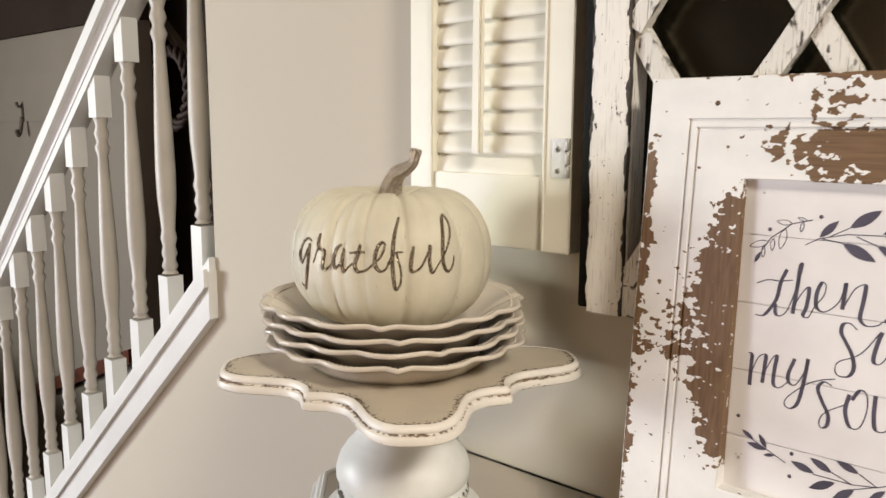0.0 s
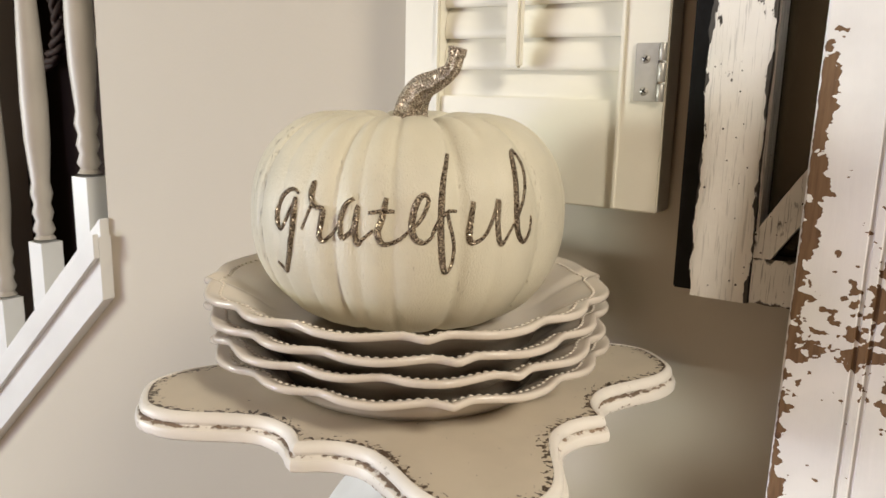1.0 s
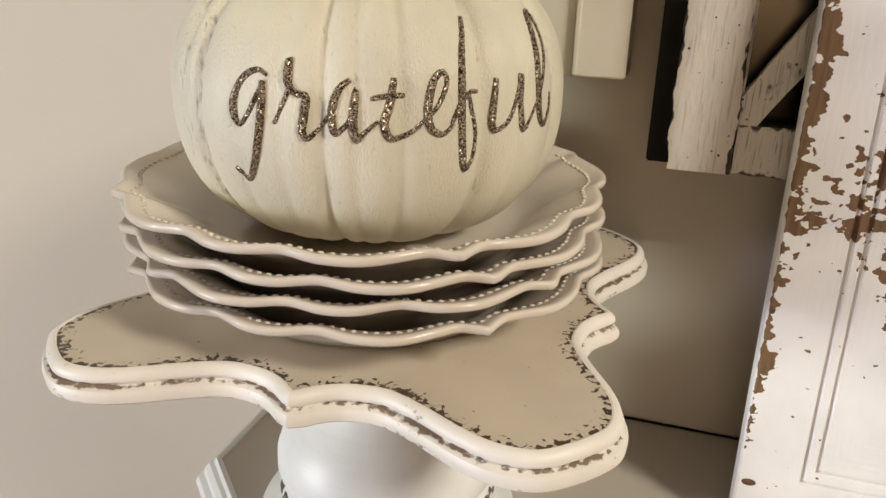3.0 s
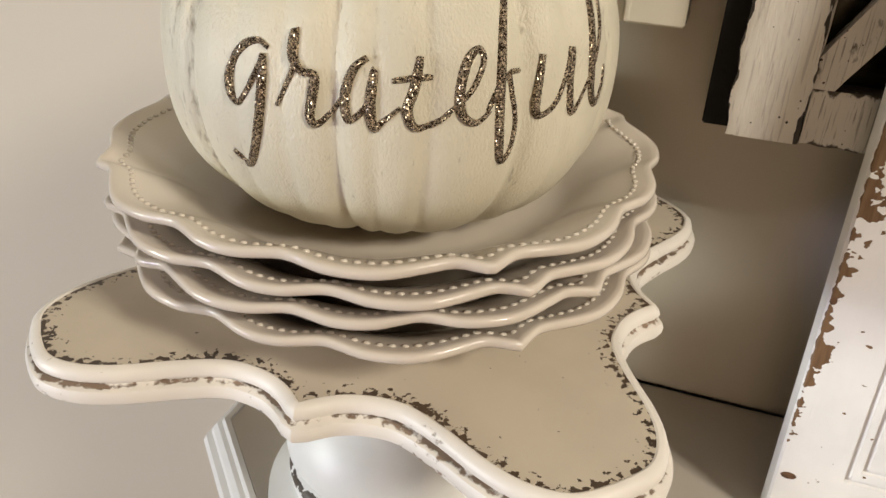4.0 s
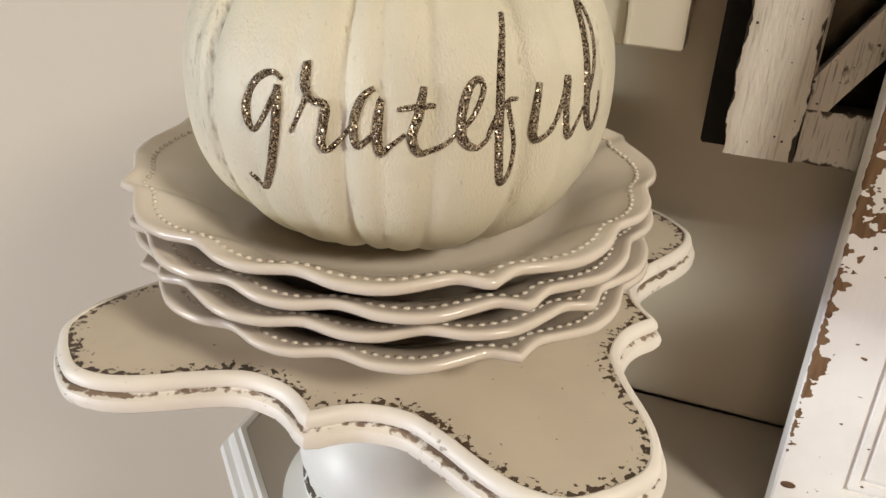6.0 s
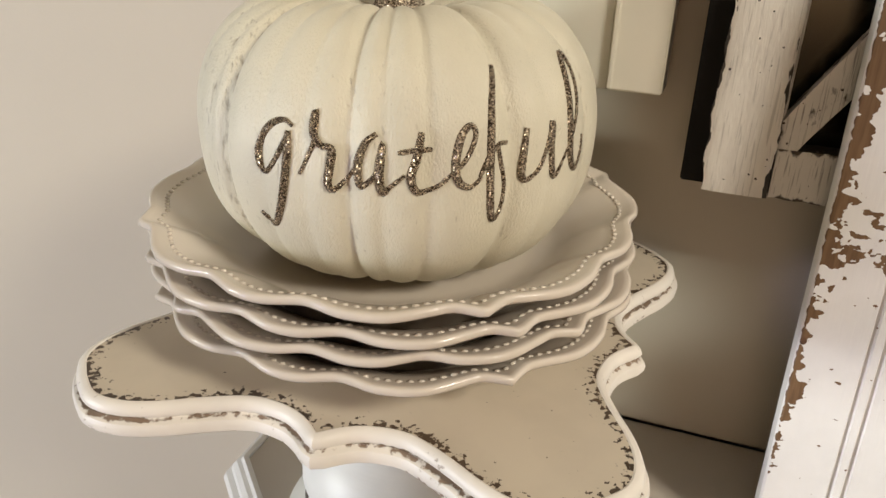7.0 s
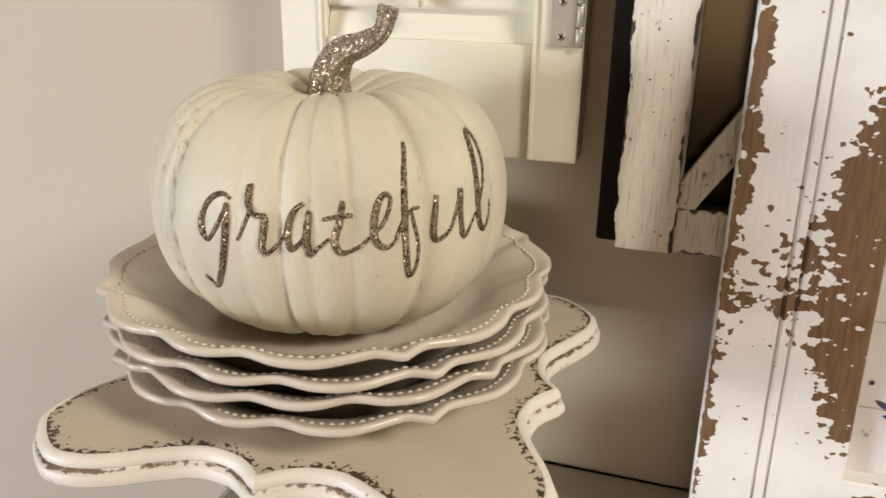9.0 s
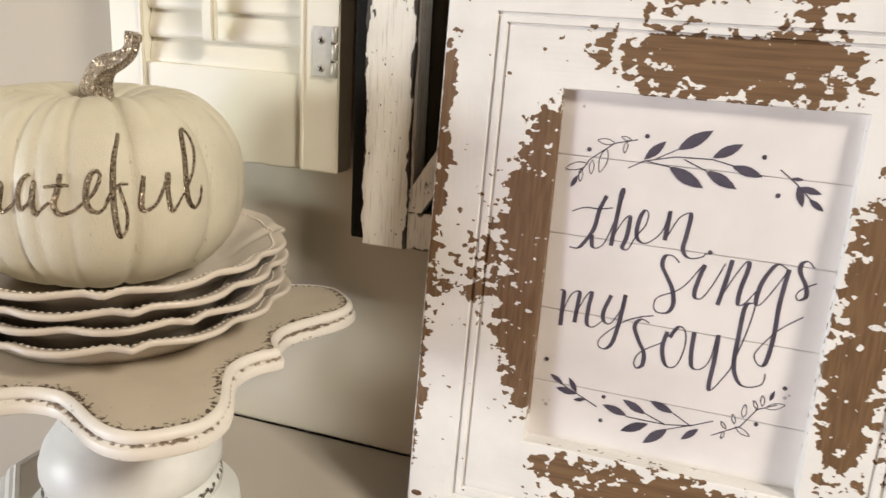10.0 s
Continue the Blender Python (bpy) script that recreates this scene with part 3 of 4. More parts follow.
def sign_wear(p):
    q = SIGN.inverted() @ p
    w = 0.05
    if q.x < SGN_X0 + 0.001 and q.y > 0.001:
        return 0.0      # the outer edge keeps its paint
    if q.x < IX0 + 0.001 and abs(q.z - 0.22) < 0.20:
        # the left rail: a bare strip along its outer edge, a bare field along its inner one, specks between
        n1, n2 = noise.noise((3.1, 0, q.z * 38)), noise.noise((7.7, 0, q.z * 95))
        strip = 0.0062 + 0.0065 * n1 + 0.006 * n2 + 0.022 * (q.z - 0.2)
        low = min(1.0, max(0.0, (q.z - 0.045) / 0.03))
        a = 0.80 * low * min(1.0, max(0.0, (0.40 - q.z) / 0.02)) * min(1.0, max(0.0, (strip + 0.005 - (q.x - SGN_X0)) / 0.0065))
        bound = -0.263 + 0.006 * n1 - 0.016 * math.exp(-((q.z - 0.275) / 0.028) ** 2) - 0.012 * math.exp(-((q.z - 0.205) / 0.03) ** 2) + max(0.0, 0.165 - q.z) * 0.16 + max(0.0, q.z - 0.30) * 0.10
        b = 0.82 * min(1.0, max(0.0, (q.x - bound) / 0.028 + 0.48))
        b *= min(1.0, max(0.0, (q.z - 0.108) / 0.02)) * min(1.0, max(0.0, (0.362 - q.z) / 0.02))
        c = 0.41 * math.exp(-((q.z - 0.215) / 0.036) ** 2) * (1 if q.x < -0.285 else 0.9) + 0.28 * math.exp(-(((q.x + 0.281) / 0.010) ** 2 + ((q.z - 0.25) / 0.06) ** 2))
        return max(w, a, b, c + w) + 0.06 * noise.noise(p * 35)
    for bx, bz, rx, rz, s in BLOBS:
        d = ((q.x - bx) / rx) ** 2 + ((q.z - bz) / rz) ** 2
        w += s * math.exp(-d * d)
    return w + 0.06 * noise.noise(p * 35)


# where the paint has gone: centre and half sizes on the sign, and how bare
for b in ((-0.252, 0.285, 0.017, 0.055, 0.66), (-0.251, 0.20, 0.017, 0.055, 0.64), (-0.245, 0.14, 0.009, 0.03, 0.55), (-0.250, 0.338, 0.017, 0.016, 0.34),
          (-0.278, 0.27, 0.026, 0.04, 0.42), (-0.275, 0.20, 0.024, 0.065, 0.42), (-0.292, 0.275, 0.013, 0.016, 0.36), (-0.262, 0.145, 0.02, 0.02, 0.25),
          (-0.322, 0.34, 0.0065, 0.050, 0.62), (-0.321, 0.28, 0.007, 0.05, 0.48), (-0.306, 0.225, 0.022, 0.035, 0.32), (-0.320, 0.16, 0.008, 0.06, 0.42), (-0.322, 0.08, 0.006, 0.04, 0.36),
          (-0.165, 0.378, 0.045, 0.026, 0.62), (-0.095, 0.378, 0.048, 0.026, 0.68), (-0.13, 0.392, 0.075, 0.012, 0.4), (-0.176, 0.418, 0.022, 0.014, 0.42), (-0.085, 0.418, 0.022, 0.018, 0.42), (-0.10, 0.4415, 0.16, 0.005, 0.62), (-0.217, 0.39, 0.014, 0.016, 0.27), (-0.13, 0.43, 0.06, 0.012, 0.3),
          (-0.030, 0.21, 0.018, 0.115, 0.56), (-0.018, 0.28, 0.022, 0.04, 0.36), (-0.012, 0.17, 0.026, 0.07, 0.40), (0.02, 0.2, 0.02, 0.1, 0.3), (-0.15, 0.080, 0.075, 0.018, 0.62), (-0.215, 0.085, 0.020, 0.014, 0.4), (-0.09, 0.07, 0.06, 0.024, 0.44), (-0.17, 0.06, 0.07, 0.012, 0.32), (-0.09, 0.02, 0.06, 0.015, 0.3)):
    BLOBS.append(b)

# face profile across a rail, from the outer edge to the inner one: distance in, depth
FACE = [(0, 0.020), (0, 0.0015), (0.0015, 0), (0.036, 0), (0.0368, 0.0022), (0.0385, 0.0022), (0.0393, 0), (0.0435, 0), (0.0443, 0.0022), (0.046, 0.0022), (0.0468, 0.0004), (0.0872, 0.0), (0.088, 0.0008), (0.088, 0.0165), (0.05, 0.018)]


WIDTH = {"left": 0.088, "right": 0.088, "top": SGN_H - IZ1, "bottom": IZ0}


def sign_rail(side):
    """One mitred rail of the frame, from corner to corner."""
    bm = bmesh.new()
    n = 90 if side in ("left", "right") else 76
    face = []
    for (a, ya), (b, yb) in zip(FACE, FACE[1:]):
        k = max(1, int(abs(b - a) / 0.005))
        face += [(a + (b - a) * i / k, ya + (yb - ya) * i / k) for i in range(k)]
    face.append(FACE[-1])
    rows = []
    for a, y in face:
        f = a / 0.088
        xl, xr, zb, zt = SGN_X0 + f * WIDTH["left"], SGN_X1 - f * WIDTH["right"], f * WIDTH["bottom"], SGN_H - f * WIDTH["top"]
        p, q = {"left": ((xl, zb), (xl, zt)), "right": ((xr, zb), (xr, zt)), "top": ((xl, zt), (xr, zt)), "bottom": ((xl, zb), (xr, zb))}[side]
        rows.append([bm.verts.new((p[0] + (q[0] - p[0]) * i / n, y, p[1] + (q[1] - p[1]) * i / n)) for i in range(n + 1)])
    for a, b in zip(rows, rows[1:]):
        for i in range(n):
            bm.faces.new((a[i], a[i + 1], b[i + 1], b[i]))
    bmesh.ops.recalc_face_normals(bm, faces=bm.faces)
    set_wear(part("frame_rail", on_sign(bm), SIGNFRAME if side in ("left", "right") else SIGNFRAME_ACROSS, sign), sign_wear)


H = SGN_H
for side in ("left", "right", "top", "bottom"):
    sign_rail(side)
part("back_board", on_sign(box(SGN_X0 + 0.004, SGN_X1 - 0.004, 0.0205, 0.023, 0.004, H - 0.004)), BLACKWOOD, sign)
for kx, kz, ka, kb in ((-0.318, 0.035, 0.0045, 0.0024), (-0.3228, 0.151, 0.0020, 0.0024), (-0.265, 0.421, 0.0022, 0.0022)):
    bm = bmesh.new()
    bmesh.ops.create_uvsphere(bm, u_segments=14, v_segments=8, radius=1, matrix=Matrix.Translation((kx, -0.0001, kz)) @ Matrix.Diagonal((ka, 0.0004, kb, 1)))
    part("knot", on_sign(bm), KNOT, sign, "small dark knot hole", smooth=True)
FACEY = 0.012
joints = [IZ0 - 0.004, 0.1435, 0.2005, 0.2575, 0.3145, IZ1 + 0.004]
for a, b in zip(joints, joints[1:]):
    part("plank", on_panel(box(IX0 - 0.004, IX1 + 0.004, FACEY, FACEY + 0.0022, a + 0.0002, b - 0.0002, 0.0004)), PANEL, sign)
part("panel_backing", on_panel(box(IX0 - 0.004, IX1 + 0.004, FACEY + 0.0024, FACEY + 0.0034, IZ0 - 0.003, IZ1 + 0.003)), PALEJOINT, sign)
LC = Vector((-0.142, 0, (1.028 - CT) / math.cos(LEAN)))     # the middle of the lettering


def brush(points, wide, thin):
    """A brush stroke: broad on the way down, thin on the way up."""
    path = spline([(LC.x + x / 1000, FACEY - 0.0002, LC.z + z / 1000) for x, z in points], 5)
    bm = bmesh.new()
    pairs = []
    for i, p in enumerate(path):
        d = (path[min(i + 1, len(path) - 1)] - path[max(i - 1, 0)]).normalized()
        w = thin + (wide - thin) * max(0.0, -d.z) ** 1.5
        q = Vector((-d.z, 0, d.x)) * w / 2
        pairs.append((bm.verts.new(p + q), bm.verts.new(p - q)))
    for (a, b), (c, e) in zip(pairs, pairs[1:]):
        bm.faces.new((a, b, e, c))
    return bm


def merge(bms):
    out = bmesh.new()
    for b in bms:
        me = bpy.data.meshes.new("tmp")
        b.to_mesh(me)
        b.free()
        out.from_mesh(me)
        bpy.data.meshes.remove(me)
    return out


def word(strokes):
    part("word", on_panel(merge([brush(s, 0.0031, 0.0009) for s in strokes])), INK, sign)


def leaf(x0, z0, x1, z1, fat=0.30):
    """A filled pointed leaf from its foot to its tip."""
    a, b = Vector((x0, z0)), Vector((x1, z1))
    d = b - a
    q = Vector((-d.y, d.x)) * fat / 2
    side = [(0, 0), (0.12, 0.45), (0.35, 0.95), (0.55, 1.0), (0.78, 0.65), (1, 0)]
    pts = [a + d * f + q * w for f, w in side] + [a + d * f - q * w for f, w in side[-2:0:-1]]
    bm = bmesh.new()
    bm.faces.new([bm.verts.new((LC.x + p.x / 1000, FACEY - 0.00035, LC.z + p.y / 1000)) for p in pts])
    return bm


def dot(x, z, r=1.6):
    bm = bmesh.new()
    bm.faces.new([bm.verts.new((LC.x + (x + r * math.cos(a)) / 1000, FACEY - 0.00035, LC.z + (z + r * math.sin(a)) / 1000)) for a in (k * math.pi / 7 for k in range(14))])
    return bm


def leaf_line(x0, z0, x1, z1, fat):
    """A leaf drawn as an outline."""
    d, q = Vector((x1 - x0, z1 - z0)), Vector((z0 - z1, x1 - x0)) * fat / 2
    side = [(0, 0), (0.3, 0.85), (0.65, 0.85), (1, 0), (0.65, -0.85), (0.3, -0.85), (0, 0)]
    return brush([(x0 + d.x * f + q.x * w, z0 + d.y * f + q.y * w) for f, w in side], 0.0006, 0.0006)


def sprig(stems, leaves, fat=0.32, material=None, outline=False):
    bits = [brush([s[:2], s[2:]], 0.0008, 0.0008) for s in stems] + [leaf_line(*v, fat) if outline and i else leaf(*v, fat) for i, v in enumerate(leaves)]
    part("sprig", on_panel(merge(bits)), material or INK, sign, "painted leafy sprig")


word([
    [(-81, 46), (-72, 50), (-63, 50), (-53, 52)],
    [(-58, 60), (-62, 49), (-64, 36), (-69, 26), (-74, 20), (-80, 20)],
    [(-65, 31), (-64, 23), (-60, 22), (-55, 28), (-49, 49), (-46, 65), (-48, 64), (-49, 49), (-51, 25)],
    [(-51, 30), (-45, 43), (-41, 48), (-40, 44), (-41, 32), (-43, 25), (-39, 24), (-35, 33), (-29, 43), (-28, 51), (-31, 53), (-34, 45), (-34, 34), (-29, 30), (-23, 33), (-17, 41), (-14, 55), (-15, 34)],
    [(-14, 36), (-8, 50), (-2, 55), (0, 53), (-1, 40), (-2, 29), (3, 24), (11, 26), (13, 29)],
])
word([
    [(-3, 20), (-8, 24), (-13, 23), (-14, 16), (-10, 9), (-5, 0), (-3, -10), (-6, -17), (-13, -18), (-16, -14), (-14, -7), (-3, -1), (4, 6), (13, 21)],
    [(14, 21), (11, 9), (10, -2), (15, -3), (21, 8), (27, 24)],
    [(31, 27), (29, 12), (26, -6)],
    [(27, -1), (34, 16), (40, 27), (42, 24), (39, 7), (39, -3), (43, -2), (50, 9)],
    [(66, 26), (59, 28), (52, 15), (50, 1), (53, -1), (60, 11), (67, 26)],
    [(67, 26), (65, 2), (65, -22), (63, -41), (59, -44), (55, -38), (58, -30), (68, -16), (81, -5)],
    [(82, 29), (78, 33), (74, 31), (74, 25), (79, 16), (80, 9), (76, 6), (74, 9), (77, 14), (85, 19)],
])
word([
    [(-83, -13), (-80, -14), (-80, -25), (-80, -40)],
    [(-80, -32), (-75, -16), (-69, -12), (-69, -21), (-70, -36)],
    [(-70, -30), (-64, -15), (-60, -11), (-61, -22), (-61, -35), (-56, -37), (-50, -31)],
    [(-46, -11), (-50, -24), (-49, -31), (-44, -32), (-38, -20), (-36, -9)],
    [(-36, -9), (-38, -29), (-41, -46), (-46, -52), (-51, -50), (-49, -43), (-36, -30), (-25, -24), (-15, -21)],
])
word([
    [(-17, -27), (-23, -25), (-27, -31), (-23, -41), (-18, -50), (-18, -59), (-22, -62), (-24, -57), (-20, -49), (-7, -40)],
    [(-4, -31), (-6, -44), (-2, -56), (5, -55), (9, -41), (8, -29), (3, -26), (-2, -35)],
    [(14, -28), (14, -44), (16, -54), (22, -54), (27, -46), (29, -27)],
    [(30, -27), (30, -45), (29, -66), (32, -67), (41, -51)],
    [(41, -51), (47, -25), (50, -5), (49, -1), (44, -4), (43, -22), (43, -47), (48, -59), (55, -61), (63, -57), (64, -49)],
])
sprig([(-46, 81, -36, 87), (-36, 87, -16, 92), (-16, 92, 8, 93), (8, 93, 23, 90), (-29, 89, -15, 97), (-34, 87, -19, 85), (-10, 91, 5, 85)],
      [(-36, 88, -23, 102), (-15, 97, 6, 112), (8, 94, 26, 105), (21, 90, 41, 85), (-19, 85, 5, 73), (5, 85, 26, 75)])
sprig([(51, 91, 62, 83), (62, 83, 74, 72)], [(58, 86, 66, 86), (63, 82, 68, 68), (64, 81, 78, 78), (71, 74, 81, 67)])
sprig([(-42, 101, -57, 97), (-57, 97, -73, 84), (-73, 84, -83, 66)],
      [(-80, 72, -84, 63), (-74, 81, -89, 76), (-57, 97, -69, 98), (-49, 99, -50, 91), (-62, 93, -65, 76), (-71, 84, -71, 74), (-46, 100, -53, 102), (-78, 77, -78, 68)], 0.34, outline=True)
sprig([(36, -91, 21, -98), (21, -98, 4, -101), (4, -101, -25, -101), (4, -101, -13, -95), (21, -98, 8, -91), (23, -97, 4, -105)],
      [(-24, -100, -42, -95), (-11, -96, -28, -88), (8, -91, -9, -85), (-8, -103, -27, -113), (6, -104, -10, -119), (27, -99, 16, -110)])
sprig([(-46, -98, -59, -92), (-59, -92, -75, -85)], [(-62, -90, -69, -79), (-62, -91, -78, -89), (-73, -85, -83, -79), (-55, -94, -64, -96)])
sprig([(36, -102, 54, -91), (54, -91, 63, -76), (63, -76, 75, -70)],
      [(70, -68, 72, -60), (66, -73, 65, -65), (63, -76, 60, -70), (55, -84, 55, -74), (50, -90, 48, -83), (45, -95, 41, -90), (51, -92, 61, -97), (44, -97, 43, -103), (68, -74, 80, -69)], 0.34, outline=True)
for x, z in [(-36, 104), (40, 98), (52, 74), (-87, -68), (-42, -89), (-42, -108), (64, -87), (78, -57), (-74, 91), (16, 30)]:
    part("painted_dot", on_panel(dot(x, z)), INK, sign)
SMUDGE = mat("faint_grey_smudge", (0.50, 0.475, 0.475), 0.7, vary=0.15, scale=300, bump=0.0)
for sx, sz, r in ((-0.226, 0.125, 1.5), (-0.2285, 0.1275, 0.8), (-0.2238, 0.1285, 0.7), (-0.063, 0.165, 1.3), (-0.0605, 0.1672, 0.8), (-0.223, 0.349, 1.1)):
    part("smudge", on_panel(dot((sx - LC.x) * 1000, (sz - LC.z) * 1000, r)), SMUDGE, sign, "faint grey smudge")

# ---- pedestal stand ----
PX, PY, PZ = -0.5385, -0.1685, 0.966
stand = root("pedestal_stand", PX, PY, CT, "distressed cream wooden pedestal stand with scalloped bracket-shaped top", "pedestal stand")
HALF = spline([(0, 0.1255), (0.010, 0.1175), (0.022, 0.1125), (0.039, 0.1115), (0.057, 0.1185), (0.079, 0.1305), (0.0955, 0.1360), (0.111, 0.1348), (0.1245, 0.1245)], 6)
QUARTER = [Vector((-p.x, p.y)) for p in HALF[:0:-1]] + HALF[:-1]
OUTLINE, TWIST = [], radians(2.2)
for k in range(4):
    c, s = math.cos(-k * math.pi / 2 + TWIST), math.sin(-k * math.pi / 2 + TWIST)
    OUTLINE += [Vector((p.x * c - p.y * s, p.x * s + p.y * c)) for p in QUARTER]
NORMALS = []
for i, p in enumerate(OUTLINE):
    d = (OUTLINE[(i + 1) % len(OUTLINE)] - OUTLINE[i - 1]).normalized()
    NORMALS.append(Vector((-d.y, d.x)) if Vector((-d.y, d.x)).dot(p) > 0 else Vector((d.y, -d.x)))


def stand_rows(rows, cap_top=False, cap_bottom=False):
    bm = bmesh.new()
    loops = [[bm.verts.new((PX + p.x * k + q.x * g, PY + p.y * k + q.y * g, PZ + z)) for p, q in zip(OUTLINE, NORMALS)] for k, g, z in rows]
    for a, b in zip(loops, loops[1:]):
        for i in range(len(a)):
            j = (i + 1) % len(a)
            bm.faces.new((a[i], a[j], b[j], b[i]))
    if cap_top:
        bm.faces.new(loops[0])
    if cap_bottom:
        bm.faces.new(loops[-1])
    bmesh.ops.recalc_face_normals(bm, faces=bm.faces)
    return bm


def rim_gap(p):
    q = Vector((p.x - PX, p.y - PY))
    return min((q - o).length for o in OUTLINE)


top = part("top_board", stand_rows([(0.2, 0, 0), (0.6, 0, 0), (0.78, 0, 0), (0.84, 0, 0), (0.88, 0, 0), (0.92, 0, 0), (0.95, 0, 0), (0.965, 0, 0), (0.98, 0, 0), (0.99, 0, 0), (1, 0, 0), (1, 0, -0.004)], True), STANDTOP, stand)
set_wear(top, lambda p: 0.06 + max(0.0, 0.54 - rim_gap(p) * 56) + (0.12 * noise.noise(p * 24) if rim_gap(p) < 0.016 else 0))
edge = part("moulded_edge", stand_rows([(1, -0.001, -0.003), (1, -0.0006, -0.0002), (1, 0.0006, 0.0004), (1, 0.0024, 0.0001), (1, 0.0042, -0.0014), (1, 0.0052, -0.0042), (1, 0.0050, -0.0052), (1, 0.0036, -0.0062), (1, 0.0034, -0.0072),
                                        (1, 0.0046, -0.0078), (1, 0.0070, -0.0088), (1, 0.0080, -0.0112), (1, 0.0076, -0.0146), (1, 0.0066, -0.0156), (0.3, 0, -0.0158)], False, True), STANDEDGE, stand, smooth=35)
set_wear(edge, lambda p: 0.12 + (0.43 if PZ - 0.0080 < p.z < PZ - 0.0066 else 0.20 if PZ - 0.0080 < p.z < PZ - 0.006 else 0) + (0.16 if p.z < PZ - 0.013 else 0.0) + 0.24 * noise.noise(p * 24))
post = part("turned_post", lathe([(0.040, PZ - 0.0155), (0.039, PZ - 0.040), (0.040, PZ - 0.060), (0.044, PZ - 0.070), (0.051, PZ - 0.079), (0.059, PZ - 0.088), (0.0655, PZ - 0.098), (0.0690, PZ - 0.109), (0.0692, PZ - 0.118), (0.0655, PZ - 0.125), (0.0615, PZ - 0.128),
                                  (0.0635, PZ - 0.1295), (0.067, PZ - 0.1315), (0.0685, PZ - 0.135), (0.0685, PZ - 0.140), (0.062, PZ - 0.146), (0.068, PZ - 0.151), (0.082, PZ - 0.156), (0.083, CT + 0.0005)], PX, PY, 72), PEDESTAL, stand, smooth=50)
set_wear(post, lambda p: 0.12 + (0.40 if PZ - 0.1355 < p.z < PZ - 0.1300 else 0) + 0.1 * noise.noise(p * 40))

# ---- stacked plates ----
RIM = [(0, 1.004), (2.2, 0.984), (5.5, 0.962), (10, 0.972), (18, 0.997), (26, 0.985), (31, 0.958), (34, 0.948), (37, 0.957), (41, 0.975), (45, 0.981)]


RIMLINE = [tuple(p) for p in spline(RIM, 5)]


def rim_shape(a):
    """How far the rim reaches out and how high it waves: four small points, with soft dips between them."""
    d = math.degrees(a) % 90
    d = min(d, 90 - d)
    for (d0, r0), (d1, r1) in zip(RIMLINE, RIMLINE[1:]):
        if d <= d1:
            r = r0 + (r1 - r0) * (d - d0) / max(1e-6, d1 - d0)
            return r, 0.03 * (1.0 - r)
    return 1.0, 0.0


def plate(cx, cy, z, turn, foot, size=0.1325):
    ob = root("scalloped_plate", cx, cy, z, "glazed cream scalloped plate with beaded rim, stacked", "plate", "stack of plates")
    n = 240
    prof = [(0.25, -0.0058), (0.55, -0.0058), (0.63, -0.0048), (0.69, -0.0008), (0.74, 0.0042), (0.80, 0.0090), (0.88, 0.0142), (0.93, 0.0166), (0.965, 0.0182), (0.985, 0.0189), (0.996, 0.0185), (1.0, 0.0173), (0.999, 0.0158), (0.992, 0.0146), (0.97, 0.0136),
            (0.88, 0.0100), (0.80, 0.0048), (0.74, -0.0004), (0.68, -0.0060), (0.64, foot), (0.60, foot), (0.585, -0.0088), (0.25, -0.0088)]
    bm = bmesh.new()
    loops = []
    for r, h in prof:
        ring = []
        for i in range(n):
            a = 2 * math.pi * i / n
            g, w = rim_shape(a - turn)
            k = max(0.0, (r - 0.6) / 0.4)
            rad = size * r * (1 + (g - 1) * k)
            ring.append(bm.verts.new((cx + rad * math.cos(a), cy + rad * math.sin(a), z + h + w * k * k)))
        loops.append(ring)
    for a, b in zip(loops, loops[1:]):
        for i in range(n):
            j = (i + 1) % n
            bm.faces.new((a[i], a[j], b[j], b[i]))
    bm.faces.new(loops[0])
    bm.faces.new(loops[-1][::-1])
    bmesh.ops.recalc_face_normals(bm, faces=bm.faces)
    part("dish", bm, GLAZE, ob, smooth=True)
    bm = bmesh.new()
    for i in range(156):
        a = 2 * math.pi * i / 156
        g, w = rim_shape(a - turn)
        k = (0.925 - 0.6) / 0.4
        rad = size * 0.925 * (1 + (g - 1) * k)
        m = Matrix.Translation((cx + rad * math.cos(a), cy + rad * math.sin(a), z + 0.0164 + w * k * k)) @ Matrix.Rotation(a, 4, "Z") @ Matrix.Diagonal((0.0016, 0.0019, 0.0008, 1))
        bmesh.ops.create_icosphere(bm, subdivisions=1, radius=1, matrix=m)
    part("bead_trim", bm, GLAZE, ob, smooth=True, kind="stuff")


PLX, PLY = -0.5498, -0.171
for i, (dx, dy, turn) in enumerate(((0.002, 0.003, -45), (0.001, 0.003, -28), (0.001, 0, -43), (0, 0, -50))):
    plate(PLX + dx, PLY + dy, PZ + 0.0112 + 0.0124 * i, radians(turn), -0.0108 if i == 0 else -0.0162)

# ---- pumpkin ----
KX, KY, KZ, KR, KH = -0.5446, -0.178, 1.0782, 0.0994, 0.0730
pumpkin = root("pumpkin", KX, KY, KZ - KH, "matte cream craft pumpkin with glitter lettering and stem", "pumpkin")
RIBS = [(-0.88, 0.6), (-0.50, 1.0), (-0.62, 0.4), (-0.21, 0.35), (0.0, 0.3), (0.19, 0.78), (0.34, 0.35), (0.53, 0.4), (0.91, 0.9), (1.13, 0.3), (1.5, 0.8), (1.9, 0.4), (2.3, 0.9), (2.8, 0.5), (3.2, 0.9), (3.7, 0.5), (4.1, 0.9), (4.55, 0.5), (4.95, 0.5)]


